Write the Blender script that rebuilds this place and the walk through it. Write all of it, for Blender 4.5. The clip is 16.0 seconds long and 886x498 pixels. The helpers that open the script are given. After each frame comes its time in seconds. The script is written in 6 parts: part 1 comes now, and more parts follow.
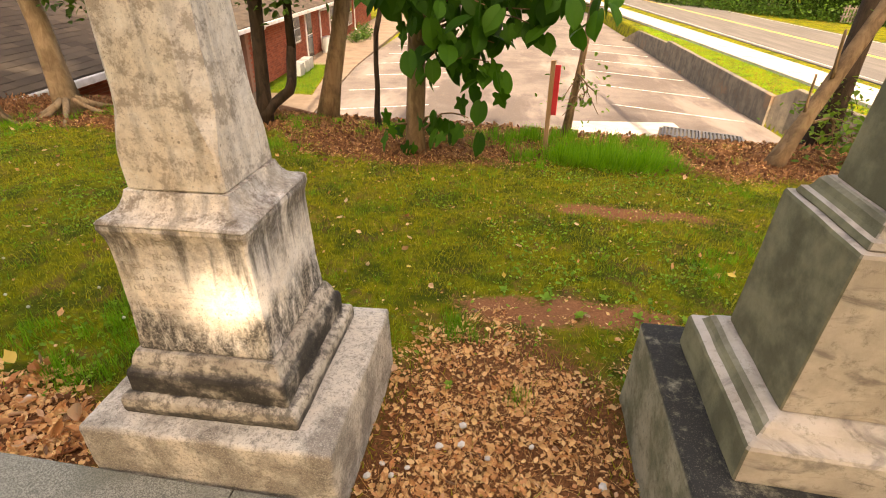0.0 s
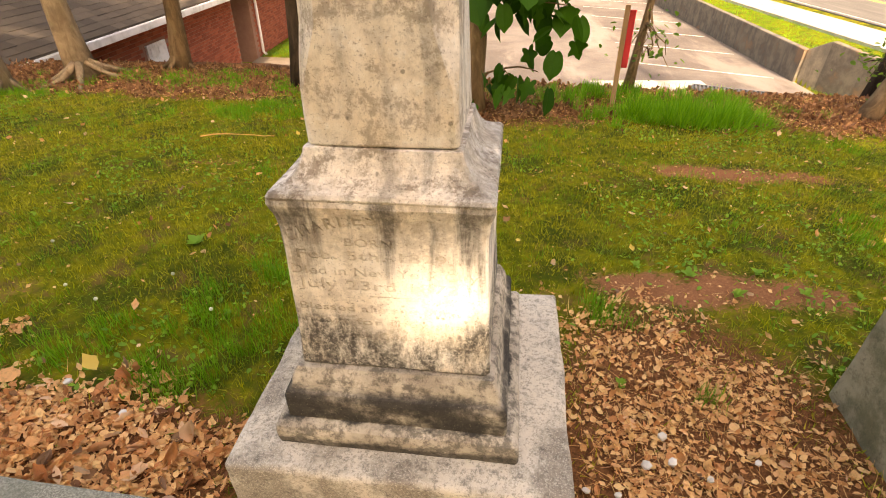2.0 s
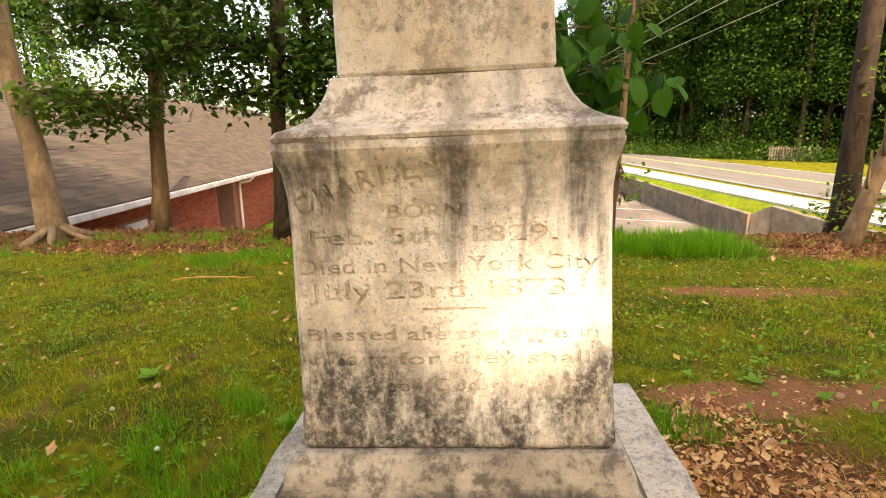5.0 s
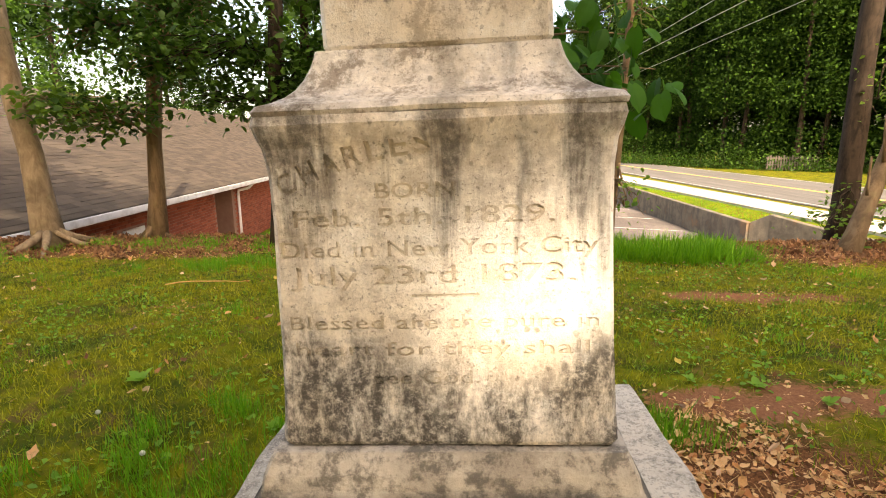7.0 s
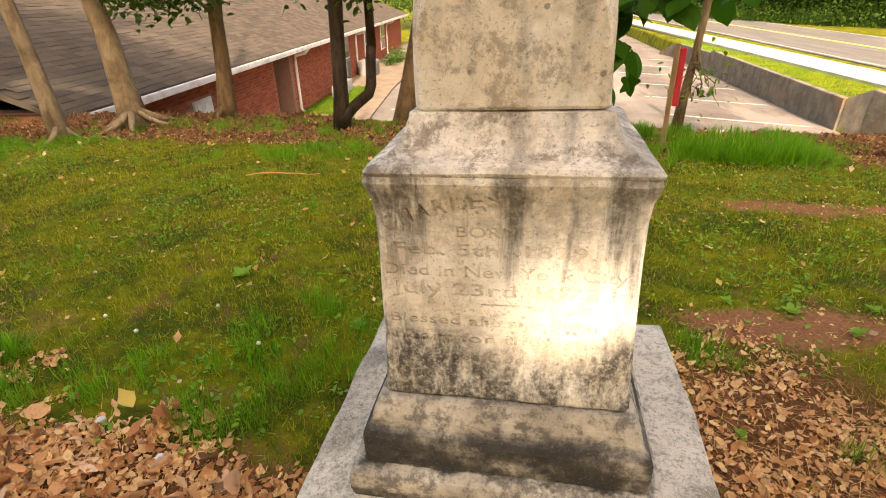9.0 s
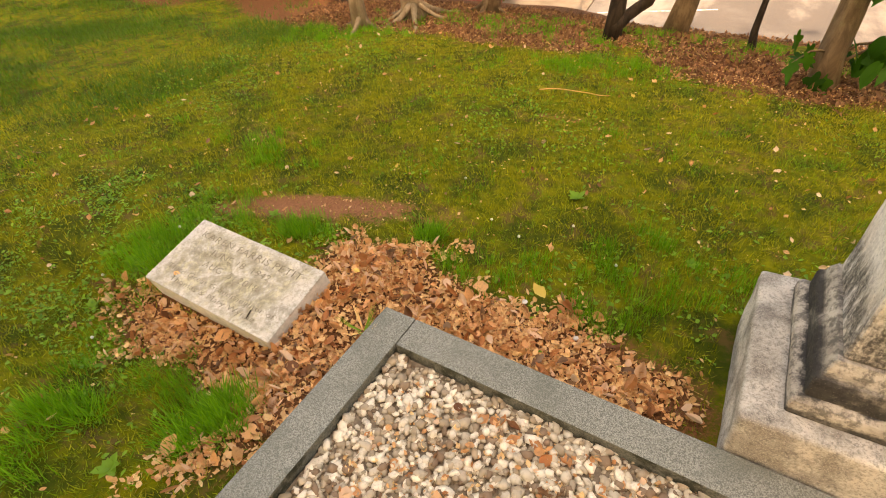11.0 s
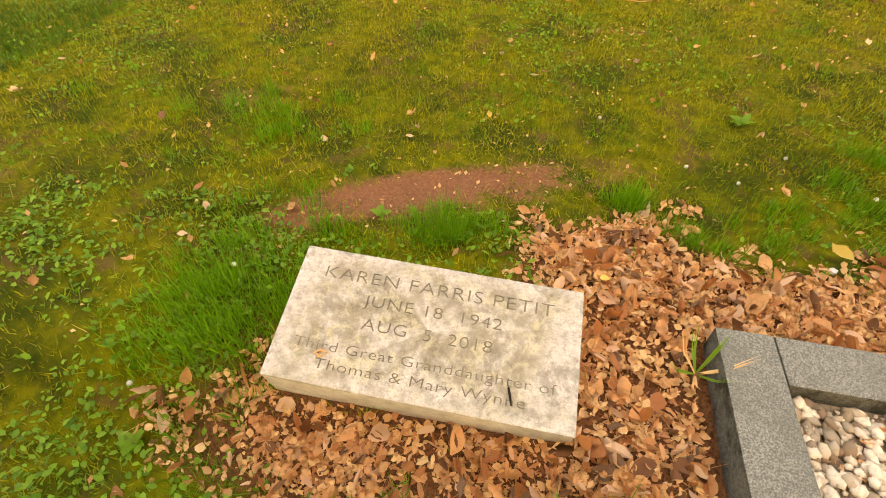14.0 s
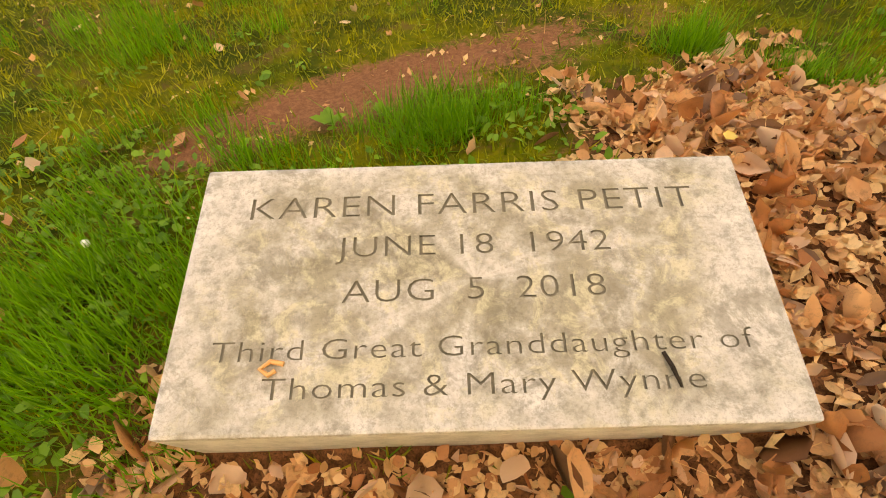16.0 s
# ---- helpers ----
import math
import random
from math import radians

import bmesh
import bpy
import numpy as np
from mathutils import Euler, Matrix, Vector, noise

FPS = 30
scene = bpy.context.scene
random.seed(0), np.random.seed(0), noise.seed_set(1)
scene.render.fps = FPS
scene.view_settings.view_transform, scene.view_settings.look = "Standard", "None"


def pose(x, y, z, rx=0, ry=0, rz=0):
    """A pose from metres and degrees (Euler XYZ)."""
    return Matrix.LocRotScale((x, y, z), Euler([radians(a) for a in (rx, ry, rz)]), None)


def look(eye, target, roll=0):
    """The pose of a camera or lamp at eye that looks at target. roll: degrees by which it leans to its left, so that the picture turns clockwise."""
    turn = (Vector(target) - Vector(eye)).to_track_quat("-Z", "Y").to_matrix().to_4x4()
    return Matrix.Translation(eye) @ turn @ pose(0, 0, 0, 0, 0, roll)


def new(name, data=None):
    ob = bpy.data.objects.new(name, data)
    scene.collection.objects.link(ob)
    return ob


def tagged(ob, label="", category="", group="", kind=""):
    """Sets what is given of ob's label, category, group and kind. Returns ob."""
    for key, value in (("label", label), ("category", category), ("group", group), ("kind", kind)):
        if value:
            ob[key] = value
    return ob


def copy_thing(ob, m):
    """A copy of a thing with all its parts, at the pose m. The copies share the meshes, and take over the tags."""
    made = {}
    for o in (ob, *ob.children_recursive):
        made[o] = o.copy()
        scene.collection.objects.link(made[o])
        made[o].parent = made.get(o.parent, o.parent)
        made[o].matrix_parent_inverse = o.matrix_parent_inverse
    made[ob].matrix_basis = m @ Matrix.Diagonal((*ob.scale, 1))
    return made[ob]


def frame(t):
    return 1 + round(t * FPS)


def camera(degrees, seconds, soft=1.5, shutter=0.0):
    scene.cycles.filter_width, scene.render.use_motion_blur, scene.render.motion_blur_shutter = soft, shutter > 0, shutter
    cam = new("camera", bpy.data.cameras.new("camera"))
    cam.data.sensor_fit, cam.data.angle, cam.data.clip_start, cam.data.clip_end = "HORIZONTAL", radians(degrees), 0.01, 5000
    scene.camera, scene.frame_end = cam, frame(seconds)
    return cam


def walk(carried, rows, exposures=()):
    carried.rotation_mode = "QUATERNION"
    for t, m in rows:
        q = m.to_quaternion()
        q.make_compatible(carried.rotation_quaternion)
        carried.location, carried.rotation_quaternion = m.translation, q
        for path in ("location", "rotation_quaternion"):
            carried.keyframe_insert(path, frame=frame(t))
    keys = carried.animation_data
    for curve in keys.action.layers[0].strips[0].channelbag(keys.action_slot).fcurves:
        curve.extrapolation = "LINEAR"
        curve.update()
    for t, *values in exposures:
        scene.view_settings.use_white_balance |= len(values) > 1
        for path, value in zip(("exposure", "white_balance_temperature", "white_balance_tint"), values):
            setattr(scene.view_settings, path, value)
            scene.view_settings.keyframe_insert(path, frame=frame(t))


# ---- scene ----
cam = camera(83.2, 16.0, 1.0)
PATH = [
    (0, (0.834, -1.222, 1.601), (0.66, 0.502, 0.602), 1.9),
    (0.5, (0.612, -1.207, 1.584), (0.544, 0.506, 0.553), 1.8),
    (1, (0.425, -1.141, 1.534), (0.321, 0.554, 0.478), 0.8),
    (1.5, (0.292, -1.01, 1.483), (0.133, 0.649, 0.378), 0.9),
    (2, (0.194, -0.938, 1.403), (0.035, 0.721, 0.297), 0.8),
    (2.5, (0.079, -0.875, 1.295), (0.025, 0.862, 0.306), 1.7),
    (3, (0.026, -0.834, 1.17), (0.027, 0.986, 0.339), 1.2),
    (3.5, (0.018, -0.781, 1.08), (0.031, 1.092, 0.378), 0.3),
    (4, (0.019, -0.757, 1.012), (0.001, 1.156, 0.428), -0.2),
    (4.5, (0.012, -0.768, 0.976), (-0.061, 1.167, 0.476), -0.5),
    (4.7, (0.015, -0.768, 0.974), (-0.063, 1.173, 0.501), -0.5),
    (7, (0.028, -0.736, 0.931), (-0.046, 1.217, 0.511), -0.3),
    (7.5, (0.029, -0.738, 0.929), (-0.06, 1.214, 0.502), -0.4),
    (8, (0.032, -0.747, 0.948), (-0.084, 1.177, 0.416), -0.7),
    (8.2, (0.033, -0.751, 0.98), (-0.096, 1.147, 0.36), -0.6),
    (10.3, (-0.339, -1.242, 1.608), (-0.899, 0.236, 0.383), -0.7),
    (10.5, (-0.45, -1.326, 1.646), (-1.034, 0.114, 0.386), -0.2),
    (11, (-0.708, -1.412, 1.709), (-1.503, -0.104, 0.421), -3.6),
    (11.5, (-1.045, -1.37, 1.687), (-1.919, -0.191, 0.329), -5.2),
    (12, (-1.288, -1.401, 1.674), (-2.115, -0.235, 0.274), -3.1),
    (12.5, (-1.606, -1.492, 1.654), (-2.249, -0.231, 0.241), -0.8),
    (13, (-1.845, -1.442, 1.599), (-2.366, -0.162, 0.153), -2.3),
    (13.5, (-2.152, -1.297, 1.427), (-2.488, -0.002, -0.059), 0.6),
    (14, (-2.335, -1.177, 1.289), (-2.552, 0.181, -0.163), 0.7),
    (14.5, (-2.479, -1.079, 1.073), (-2.454, 0.261, -0.411), 1.8),
    (15, (-2.526, -1.005, 0.914), (-2.415, 0.293, -0.603), 1.5),
    (15.5, (-2.525, -0.9, 0.759), (-2.503, 0.406, -0.756), -2.7),
    (16, (-2.529, -0.83, 0.702), (-2.552, 0.458, -0.828), -4.8),
]
walk(cam, [(t, look(eye, target, roll)) for t, eye, target, roll in PATH], [(0, 2.45, 10200, 20), (3.0, 2.55, 9800, 18), (8.2, 2.38, 8900, 15), (10.3, 2.5, 10400, 18), (12.0, 2.72, 11500, 19), (14.2, 2.78, 12300, 20), (16, 2.57, 13000, 20)])

# ---- world, sun, exposure ----
SUN_ELEV, SUN_AZ = 40.0, 170.0          # azimuth clockwise from +y
SUN_DIR = Vector((math.sin(radians(SUN_AZ)) * math.cos(radians(SUN_ELEV)), math.cos(radians(SUN_AZ)) * math.cos(radians(SUN_ELEV)), math.sin(radians(SUN_ELEV))))
world = bpy.data.worlds.new("world")
scene.world = world
world.use_nodes = True
wn = world.node_tree
sky = wn.nodes.new("ShaderNodeTexSky")
sky.sky_type, sky.sun_disc = "NISHITA", False
sky.sun_elevation, sky.sun_rotation = radians(SUN_ELEV), radians(SUN_AZ)
sky.air_density, sky.dust_density = 1.0, 4.0
wn.links.new(sky.outputs[0], wn.nodes["Background"].inputs[0])
wn.nodes["Background"].inputs[1].default_value = 0.15
sun_data = bpy.data.lights.new("sun", "SUN")
sun_data.energy, sun_data.angle, sun_data.color = 1.9, radians(0.5), (1.0, 0.99, 0.97)
sun = new("sun", sun_data)
sun.matrix_world = look(SUN_DIR * 60, (0, 0, 0))

# ---- materials ----
MATS = {}


class Nodes:
    """A small wrapper to write node materials briefly."""

    def __init__(self, name):
        self.m = bpy.data.materials.new(name)
        self.m.use_nodes = True
        self.t = self.m.node_tree
        self.b = self.t.nodes["Principled BSDF"]
        self.out = self.t.nodes["Material Output"]
        co = self.t.nodes.new("ShaderNodeTexCoord")
        geo = self.t.nodes.new("ShaderNodeNewGeometry")
        self.normal = geo.outputs["Normal"]
        self.obj, self.world, self.island = co.outputs["Object"], geo.outputs["Position"], geo.outputs["Random Per Island"]
        MATS[name] = self.m

    def set(self, socket, v):
        if hasattr(v, "is_linked"):
            self.t.links.new(v, socket)
        else:
            socket.default_value = v

    def scaled(self, vec, s):
        n = self.t.nodes.new("ShaderNodeVectorMath")
        n.operation = "MULTIPLY"
        self.set(n.inputs[0], vec)
        n.inputs[1].default_value = s if hasattr(s, "__len__") else (s, s, s)
        return n.outputs[0]

    def noise(self, vec, scale, detail=5.0, rough=0.6, dist=0.0):
        n = self.t.nodes.new("ShaderNodeTexNoise")
        self.set(n.inputs["Vector"], self.scaled(vec, scale))
        n.inputs["Scale"].default_value = 1.0
        n.inputs["Detail"].default_value, n.inputs["Roughness"].default_value, n.inputs["Distortion"].default_value = detail, rough, dist
        return n.outputs["Fac"]

    def voronoi(self, vec, scale, feature="F1"):
        n = self.t.nodes.new("ShaderNodeTexVoronoi")
        n.feature = feature
        self.set(n.inputs["Vector"], self.scaled(vec, scale))
        n.inputs["Scale"].default_value = 1.0
        return n.outputs

    def ramp(self, fac, lo, hi):
        n = self.t.nodes.new("ShaderNodeMapRange")
        n.interpolation_type = "SMOOTHSTEP"
        self.set(n.inputs[0], fac)
        n.inputs[1].default_value, n.inputs[2].default_value = lo, hi
        return n.outputs[0]

    def math(self, op, a, b=0.0):
        n = self.t.nodes.new("ShaderNodeMath")
        n.operation = op
        self.set(n.inputs[0], a)
        self.set(n.inputs[1], b)
        return n.outputs[0]

    def mix(self, fac, a, b):
        n = self.t.nodes.new("ShaderNodeMix")
        n.data_type = "RGBA"
        self.set(n.inputs[0], fac)
        for s, v in ((n.inputs[6], a), (n.inputs[7], b)):
            self.set(s, v if hasattr(v, "is_linked") else (*v, 1.0))
        return n.outputs[2]

    def sep(self, vec):
        n = self.t.nodes.new("ShaderNodeSeparateXYZ")
        self.set(n.inputs[0], vec)
        return n.outputs

    def attr(self, name):
        n = self.t.nodes.new("ShaderNodeAttribute")
        n.attribute_name = name
        s = self.t.nodes.new("ShaderNodeSeparateColor")
        self.t.links.new(n.outputs["Color"], s.inputs[0])
        return s.outputs

    def random(self):
        return self.t.nodes.new("ShaderNodeObjectInfo").outputs["Random"]

    def finish(self, color, rough=0.8, height=None, strength=0.3, dist=0.01, metal=0.0, spec=None):
        self.set(self.b.inputs["Base Color"], color if hasattr(color, "is_linked") else (*color, 1.0))
        self.set(self.b.inputs["Roughness"], rough)
        self.b.inputs["Metallic"].default_value = metal
        if spec is not None:
            self.b.inputs["Specular IOR Level"].default_value = spec
        if height is not None:
            n = self.t.nodes.new("ShaderNodeBump")
            n.inputs["Strength"].default_value, n.inputs["Distance"].default_value = strength, dist
            self.set(n.inputs["Height"], height)
            self.t.links.new(n.outputs[0], self.b.inputs["Normal"])
        return self.m


def leaf_material(name, dark, light, glow=0.35, rough=0.5, per_object=False, patch=None, spec=0.35, patch_scale=2.6):
    """Thin leaves: some of the light passes through."""
    n = Nodes(name)
    r = n.random() if per_object else n.island
    grain = n.noise(n.obj, 90, 3)
    dry = name in ("dead_leaf", "leaf_crumb", "old_leaf")
    if dry:
        grain = n.noise(n.obj, 55, 7, 0.78)
    c = n.mix(n.math("ADD", n.math("MULTIPLY", r, 0.75), n.math("MULTIPLY", grain, 0.25)), dark, light)
    if dry:
        c = n.mix(n.math("MULTIPLY", n.ramp(grain, 0.48, 0.64), 0.35), c, (0.24, 0.088, 0.03))
    if name == "dead_leaf":
        c = n.mix(n.math("MULTIPLY", n.ramp(n.math("FRACT", n.math("MULTIPLY", r, 7.7)), 0.64, 0.72), 0.8), c, (0.92, 0.64, 0.40))
        c = n.mix(n.math("MULTIPLY", n.ramp(n.math("FRACT", n.math("MULTIPLY", r, 13.3)), 0.82, 0.86), 0.75), c, (0.12, 0.045, 0.02))
    if patch:
        c = n.mix(n.math("MULTIPLY", n.ramp(n.noise(n.world, patch_scale, 6, 0.7), 0.34, 0.54), 0.9), c, n.mix(r, *patch))
    if name == "lawn_blade":
        broad = n.noise(n.world, 1.15, 6, 0.65)
        c = n.mix(n.math("MULTIPLY", n.ramp(broad, 0.53, 0.66), 0.45), c, n.mix(r, (0.03, 0.10, 0.004), (0.12, 0.26, 0.012)))
        c = n.mix(n.math("MULTIPLY", n.ramp(broad, 0.44, 0.34), 0.5), c, n.mix(r, (0.16, 0.11, 0.02), (0.36, 0.27, 0.05)))
    n.finish(c, rough, grain, 0.8 if dry else 0.2, 0.004 if dry else 0.002, spec=spec)
    tr = n.t.nodes.new("ShaderNodeBsdfTranslucent")
    n.t.links.new(c, tr.inputs[0])
    mx = n.t.nodes.new("ShaderNodeMixShader")
    mx.inputs[0].default_value = glow
    n.t.links.new(n.b.outputs[0], mx.inputs[1])
    n.t.links.new(tr.outputs[0], mx.inputs[2])
    n.t.links.new(mx.outputs[0], n.out.inputs[0])
    return n.m


def marble(name, base, low_black, streaks, top_z, low_z, mottle=0.3):
    """Weathered marble: warm blotches, dark runs down from the top edge, black growth near the foot."""
    n = Nodes(name)
    x, y, z = n.sep(n.obj)
    big, fine, speck = n.noise(n.obj, 5, 6), n.noise(n.obj, 45, 6, 0.7), n.noise(n.obj, 190, 4, 0.7)
    c = n.mix(n.ramp(big, 0.35, 0.7), base, tuple(v * f for v, f in zip(base, (0.88, 0.81, 0.71))))
    c = n.mix(n.math("MULTIPLY", n.ramp(fine, 0.52, 0.78), 0.5), c, (0.26, 0.215, 0.155))
    runs = 0.0
    xw = n.math("ADD", x, n.math("MULTIPLY", n.math("SUBTRACT", n.noise(n.obj, (11, 11, 4), 6, 0.75), 0.5), 0.07))
    for x0, w, k in ((-0.165, 0.055, 0.9), (0.010, 0.040, 1.0), (0.10, 0.028, 0.7), (0.185, 0.065, 1.5)):
        runs = n.math("MAXIMUM", runs, n.math("MULTIPLY", n.ramp(n.math("ABSOLUTE", n.math("SUBTRACT", xw, x0)), w * 1.2, w * 0.1), k))
    mott = n.noise(n.obj, 17, 8, 0.78)
    c = n.mix(n.math("MULTIPLY", n.ramp(mott, 0.49, 0.6), mottle), c, (0.22, 0.16, 0.11))
    c = n.mix(n.math("MULTIPLY", n.ramp(mott, 0.45, 0.36), 0.45), c, (0.86, 0.83, 0.77))
    run = n.math("ADD", n.noise(n.obj, (20, 20, 1.8), 5, 0.6, 0.5), n.math("MULTIPLY", runs, 0.15))
    ragged = n.math("ADD", z, n.math("MULTIPLY", n.noise(n.obj, (8, 8, 3), 4), 0.5))
    upper = n.ramp(ragged, top_z, top_z + 0.2)
    c = n.mix(n.math("MULTIPLY", n.math("MULTIPLY", upper, n.ramp(fine, 0.38, 0.6)), 0.5 * streaks), c, (0.30, 0.235, 0.165))
    reach = n.ramp(n.math("ADD", z, n.math("MULTIPLY", n.math("SUBTRACT", n.noise(n.obj, (40, 40, 3), 6, 0.7), 0.5), 0.45)), top_z - 0.24, top_z - 0.08)
    crumb = n.noise(n.obj, 85, 7, 0.8)
    dark = n.math("MULTIPLY", n.math("MULTIPLY", n.ramp(run, 0.50, 0.70), reach), n.math("ADD", n.math("MULTIPLY", n.ramp(crumb, 0.34, 0.58), 0.35 * streaks), 0.52 * streaks))
    c = n.mix(dark, c, (0.050, 0.043, 0.037))
    rag2 = n.math("ADD", z, n.math("MULTIPLY", n.math("SUBTRACT", n.noise(n.obj, (10, 10, 4), 7, 0.72), 0.5), 0.24))
    rag2 = n.math("SUBTRACT", rag2, n.math("MULTIPLY", n.ramp(n.math("ABSOLUTE", n.math("ADD", x, -0.04)), 0.06, 0.17), 0.075))
    foot = n.ramp(rag2, low_z + 0.06, low_z - 0.035)
    grown = n.math("MULTIPLY", n.math("MULTIPLY", n.ramp(n.noise(n.obj, (24, 24, 10), 7, 0.74), 0.32, 0.56), n.math("ADD", n.math("MULTIPLY", n.ramp(crumb, 0.32, 0.56), 0.6), 0.4)), 0.95 * low_black)
    c = n.mix(n.math("MULTIPLY", foot, grown), c, (0.042, 0.038, 0.032))
    spots = n.math("MULTIPLY", n.ramp(n.math("ADD", n.voronoi(n.obj, 46)["Distance"], n.math("MULTIPLY", fine, 0.9)), 0.62, 0.50), n.ramp(big, 0.42, 0.58))
    c = n.mix(n.math("MULTIPLY", spots, 0.6), c, (0.10, 0.075, 0.055))
    c = n.mix(n.math("MULTIPLY", n.ramp(speck, 0.56, 0.68), 0.55), c, (0.10, 0.08, 0.055))
    h = n.math("ADD", n.math("MULTIPLY", fine, 0.6), n.math("MULTIPLY", speck, 0.4))
    return n.finish(c, 0.85, h, 0.55, 0.006, spec=0.25)


def make_materials():
    marble("marble_die", (0.84, 0.78, 0.69), 1.0, 0.95, 1.0, 0.62)
    # letter cuts coloured darker than the block, in place of shadow in shallow grooves
    marble("cut_marble", (0.70, 0.63, 0.53), 1.0, 0.9, 1.0, 0.62)
    marble("marble_cap", (0.84, 0.785, 0.70), 0.4, 0.55, 1.02, 0.9, 0.8)
    marble("marble_shaft", (0.80, 0.735, 0.64), 0.3, 0.38, 1.25, 0.9, 0.6)
    n = Nodes("algae_marble")
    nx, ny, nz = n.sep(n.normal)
    b, f, s, v = n.noise(n.obj, 5, 6, 0.65), n.noise(n.obj, 32, 6, 0.75), n.noise(n.obj, 200, 4, 0.7), n.noise(n.obj, (5, 5, 14), 5, 0.6, 1.2)
    c = n.mix(n.ramp(b, 0.35, 0.65), (0.56, 0.49, 0.40), (0.40, 0.34, 0.27))
    c = n.mix(n.math("MULTIPLY", n.ramp(v, 0.5, 0.66), 0.6), c, (0.13, 0.11, 0.10))
    c = n.mix(n.math("MULTIPLY", n.ramp(f, 0.52, 0.7), 0.6), c, (0.17, 0.145, 0.10))
    # faces turned towards -x get a darker, greener tone
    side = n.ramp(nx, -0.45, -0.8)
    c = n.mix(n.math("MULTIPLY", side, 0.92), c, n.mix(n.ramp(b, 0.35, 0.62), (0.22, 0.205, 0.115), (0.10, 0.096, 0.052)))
    n.finish(c, 0.85, n.math("ADD", f, n.math("MULTIPLY", s, 0.5)), 0.4, 0.004, spec=0.2)
    n = Nodes("step_marble")
    x, y, z = n.sep(n.obj)
    b, f, s = n.noise(n.obj, 6, 6, 0.65), n.noise(n.obj, 32, 6, 0.75), n.noise(n.obj, 200, 4, 0.7)
    c = n.mix(n.ramp(b, 0.35, 0.65), (0.56, 0.49, 0.39), (0.32, 0.27, 0.21))
    c = n.mix(n.math("MULTIPLY", n.ramp(f, 0.42, 0.60), 0.8), c, (0.09, 0.08, 0.065))
    zz = n.math("ADD", z, n.math("MULTIPLY", n.math("SUBTRACT", n.noise(n.obj, (7, 7, 20), 5, 0.7), 0.5), 0.045))
    band = n.math("MULTIPLY", n.ramp(zz, 0.400, 0.406), n.ramp(zz, 0.508, 0.484))
    low = n.math("MULTIPLY", n.ramp(zz, 0.368, 0.350), 0.85)
    black = n.math("MULTIPLY", n.math("MAXIMUM", band, low), n.ramp(b, 0.25, 0.5))
    c = n.mix(n.math("MULTIPLY", n.ramp(n.noise(n.obj, 15, 7, 0.75), 0.52, 0.62), 0.65), c, (0.50, 0.43, 0.33))
    c = n.mix(n.math("MULTIPLY", black, 0.93), c, (0.028, 0.026, 0.023))
    c = n.mix(n.math("MULTIPLY", n.ramp(s, 0.6, 0.7), 0.3), c, (0.42, 0.36, 0.28))
    n.finish(c, 0.9, n.math("ADD", f, n.math("MULTIPLY", s, 0.5)), 0.5, 0.005, spec=0.2)
    n = Nodes("slab_stone")
    big, fine, grit = n.noise(n.obj, 4.5, 6, 0.65), n.noise(n.obj, 30, 6, 0.7), n.noise(n.obj, 260, 3, 0.7)
    c = n.mix(n.ramp(big, 0.42, 0.60), (0.62, 0.55, 0.44), (0.27, 0.23, 0.18))
    c = n.mix(n.math("MULTIPLY", n.ramp(n.noise(n.obj, 95, 6, 0.8), 0.48, 0.60), 0.6), c, (0.13, 0.115, 0.095))
    c = n.mix(n.math("MULTIPLY", n.ramp(fine, 0.52, 0.7), 0.6), c, (0.09, 0.08, 0.065))
    c = n.mix(n.math("MULTIPLY", n.ramp(grit, 0.52, 0.62), 0.5), c, (0.66, 0.60, 0.50))
    n.finish(c, 0.9, n.math("ADD", fine, n.math("MULTIPLY", grit, 0.6)), 0.6, 0.006, spec=0.2)
    n = Nodes("slab_black")
    fine, grit = n.noise(n.obj, 16, 6, 0.7), n.noise(n.obj, 220, 3, 0.7)
    x, y, z = n.sep(n.obj)
    up = n.ramp(z, 0.400, 0.414)
    flank = n.mix(n.ramp(n.noise(n.obj, 4, 6, 0.7), 0.4, 0.62), (0.33, 0.30, 0.21), (0.15, 0.145, 0.085))
    flank = n.mix(n.math("MULTIPLY", n.ramp(n.noise(n.obj, 40, 6, 0.8), 0.5, 0.64), 0.5), flank, (0.09, 0.085, 0.055))
    c = n.mix(n.math("MULTIPLY", up, n.ramp(fine, 0.22, 0.5)), flank, (0.032, 0.031, 0.027))
    c = n.mix(n.math("MULTIPLY", n.ramp(grit, 0.55, 0.66), 0.3), c, (0.3, 0.27, 0.2))
    n.finish(c, 0.9, n.math("ADD", fine, grit), 0.5, 0.005, spec=0.2)
    n = Nodes("granite")
    g1, g2, b = n.noise(n.obj, 240, 3, 0.85), n.noise(n.obj, 110, 3, 0.7), n.noise(n.obj, 5, 5, 0.6)
    c = n.mix(n.ramp(g1, 0.4, 0.62), (0.13, 0.128, 0.10), (0.36, 0.35, 0.28))
    c = n.mix(n.math("MULTIPLY", n.ramp(g2, 0.55, 0.65), 0.4), c, (0.10, 0.10, 0.09))
    c = n.mix(n.math("MULTIPLY", n.ramp(b, 0.42, 0.68), 0.5), c, (0.13, 0.135, 0.10))
    n.finish(c, 0.92, g2, 0.3, 0.002, spec=0.1)
    n = Nodes("granite_rough")
    g1, b = n.noise(n.obj, 120, 5, 0.8), n.noise(n.obj, 9, 6, 0.7)
    x, y, z = n.sep(n.obj)
    c = n.mix(n.ramp(g1, 0.35, 0.65), (0.10, 0.10, 0.075), (0.22, 0.21, 0.16))
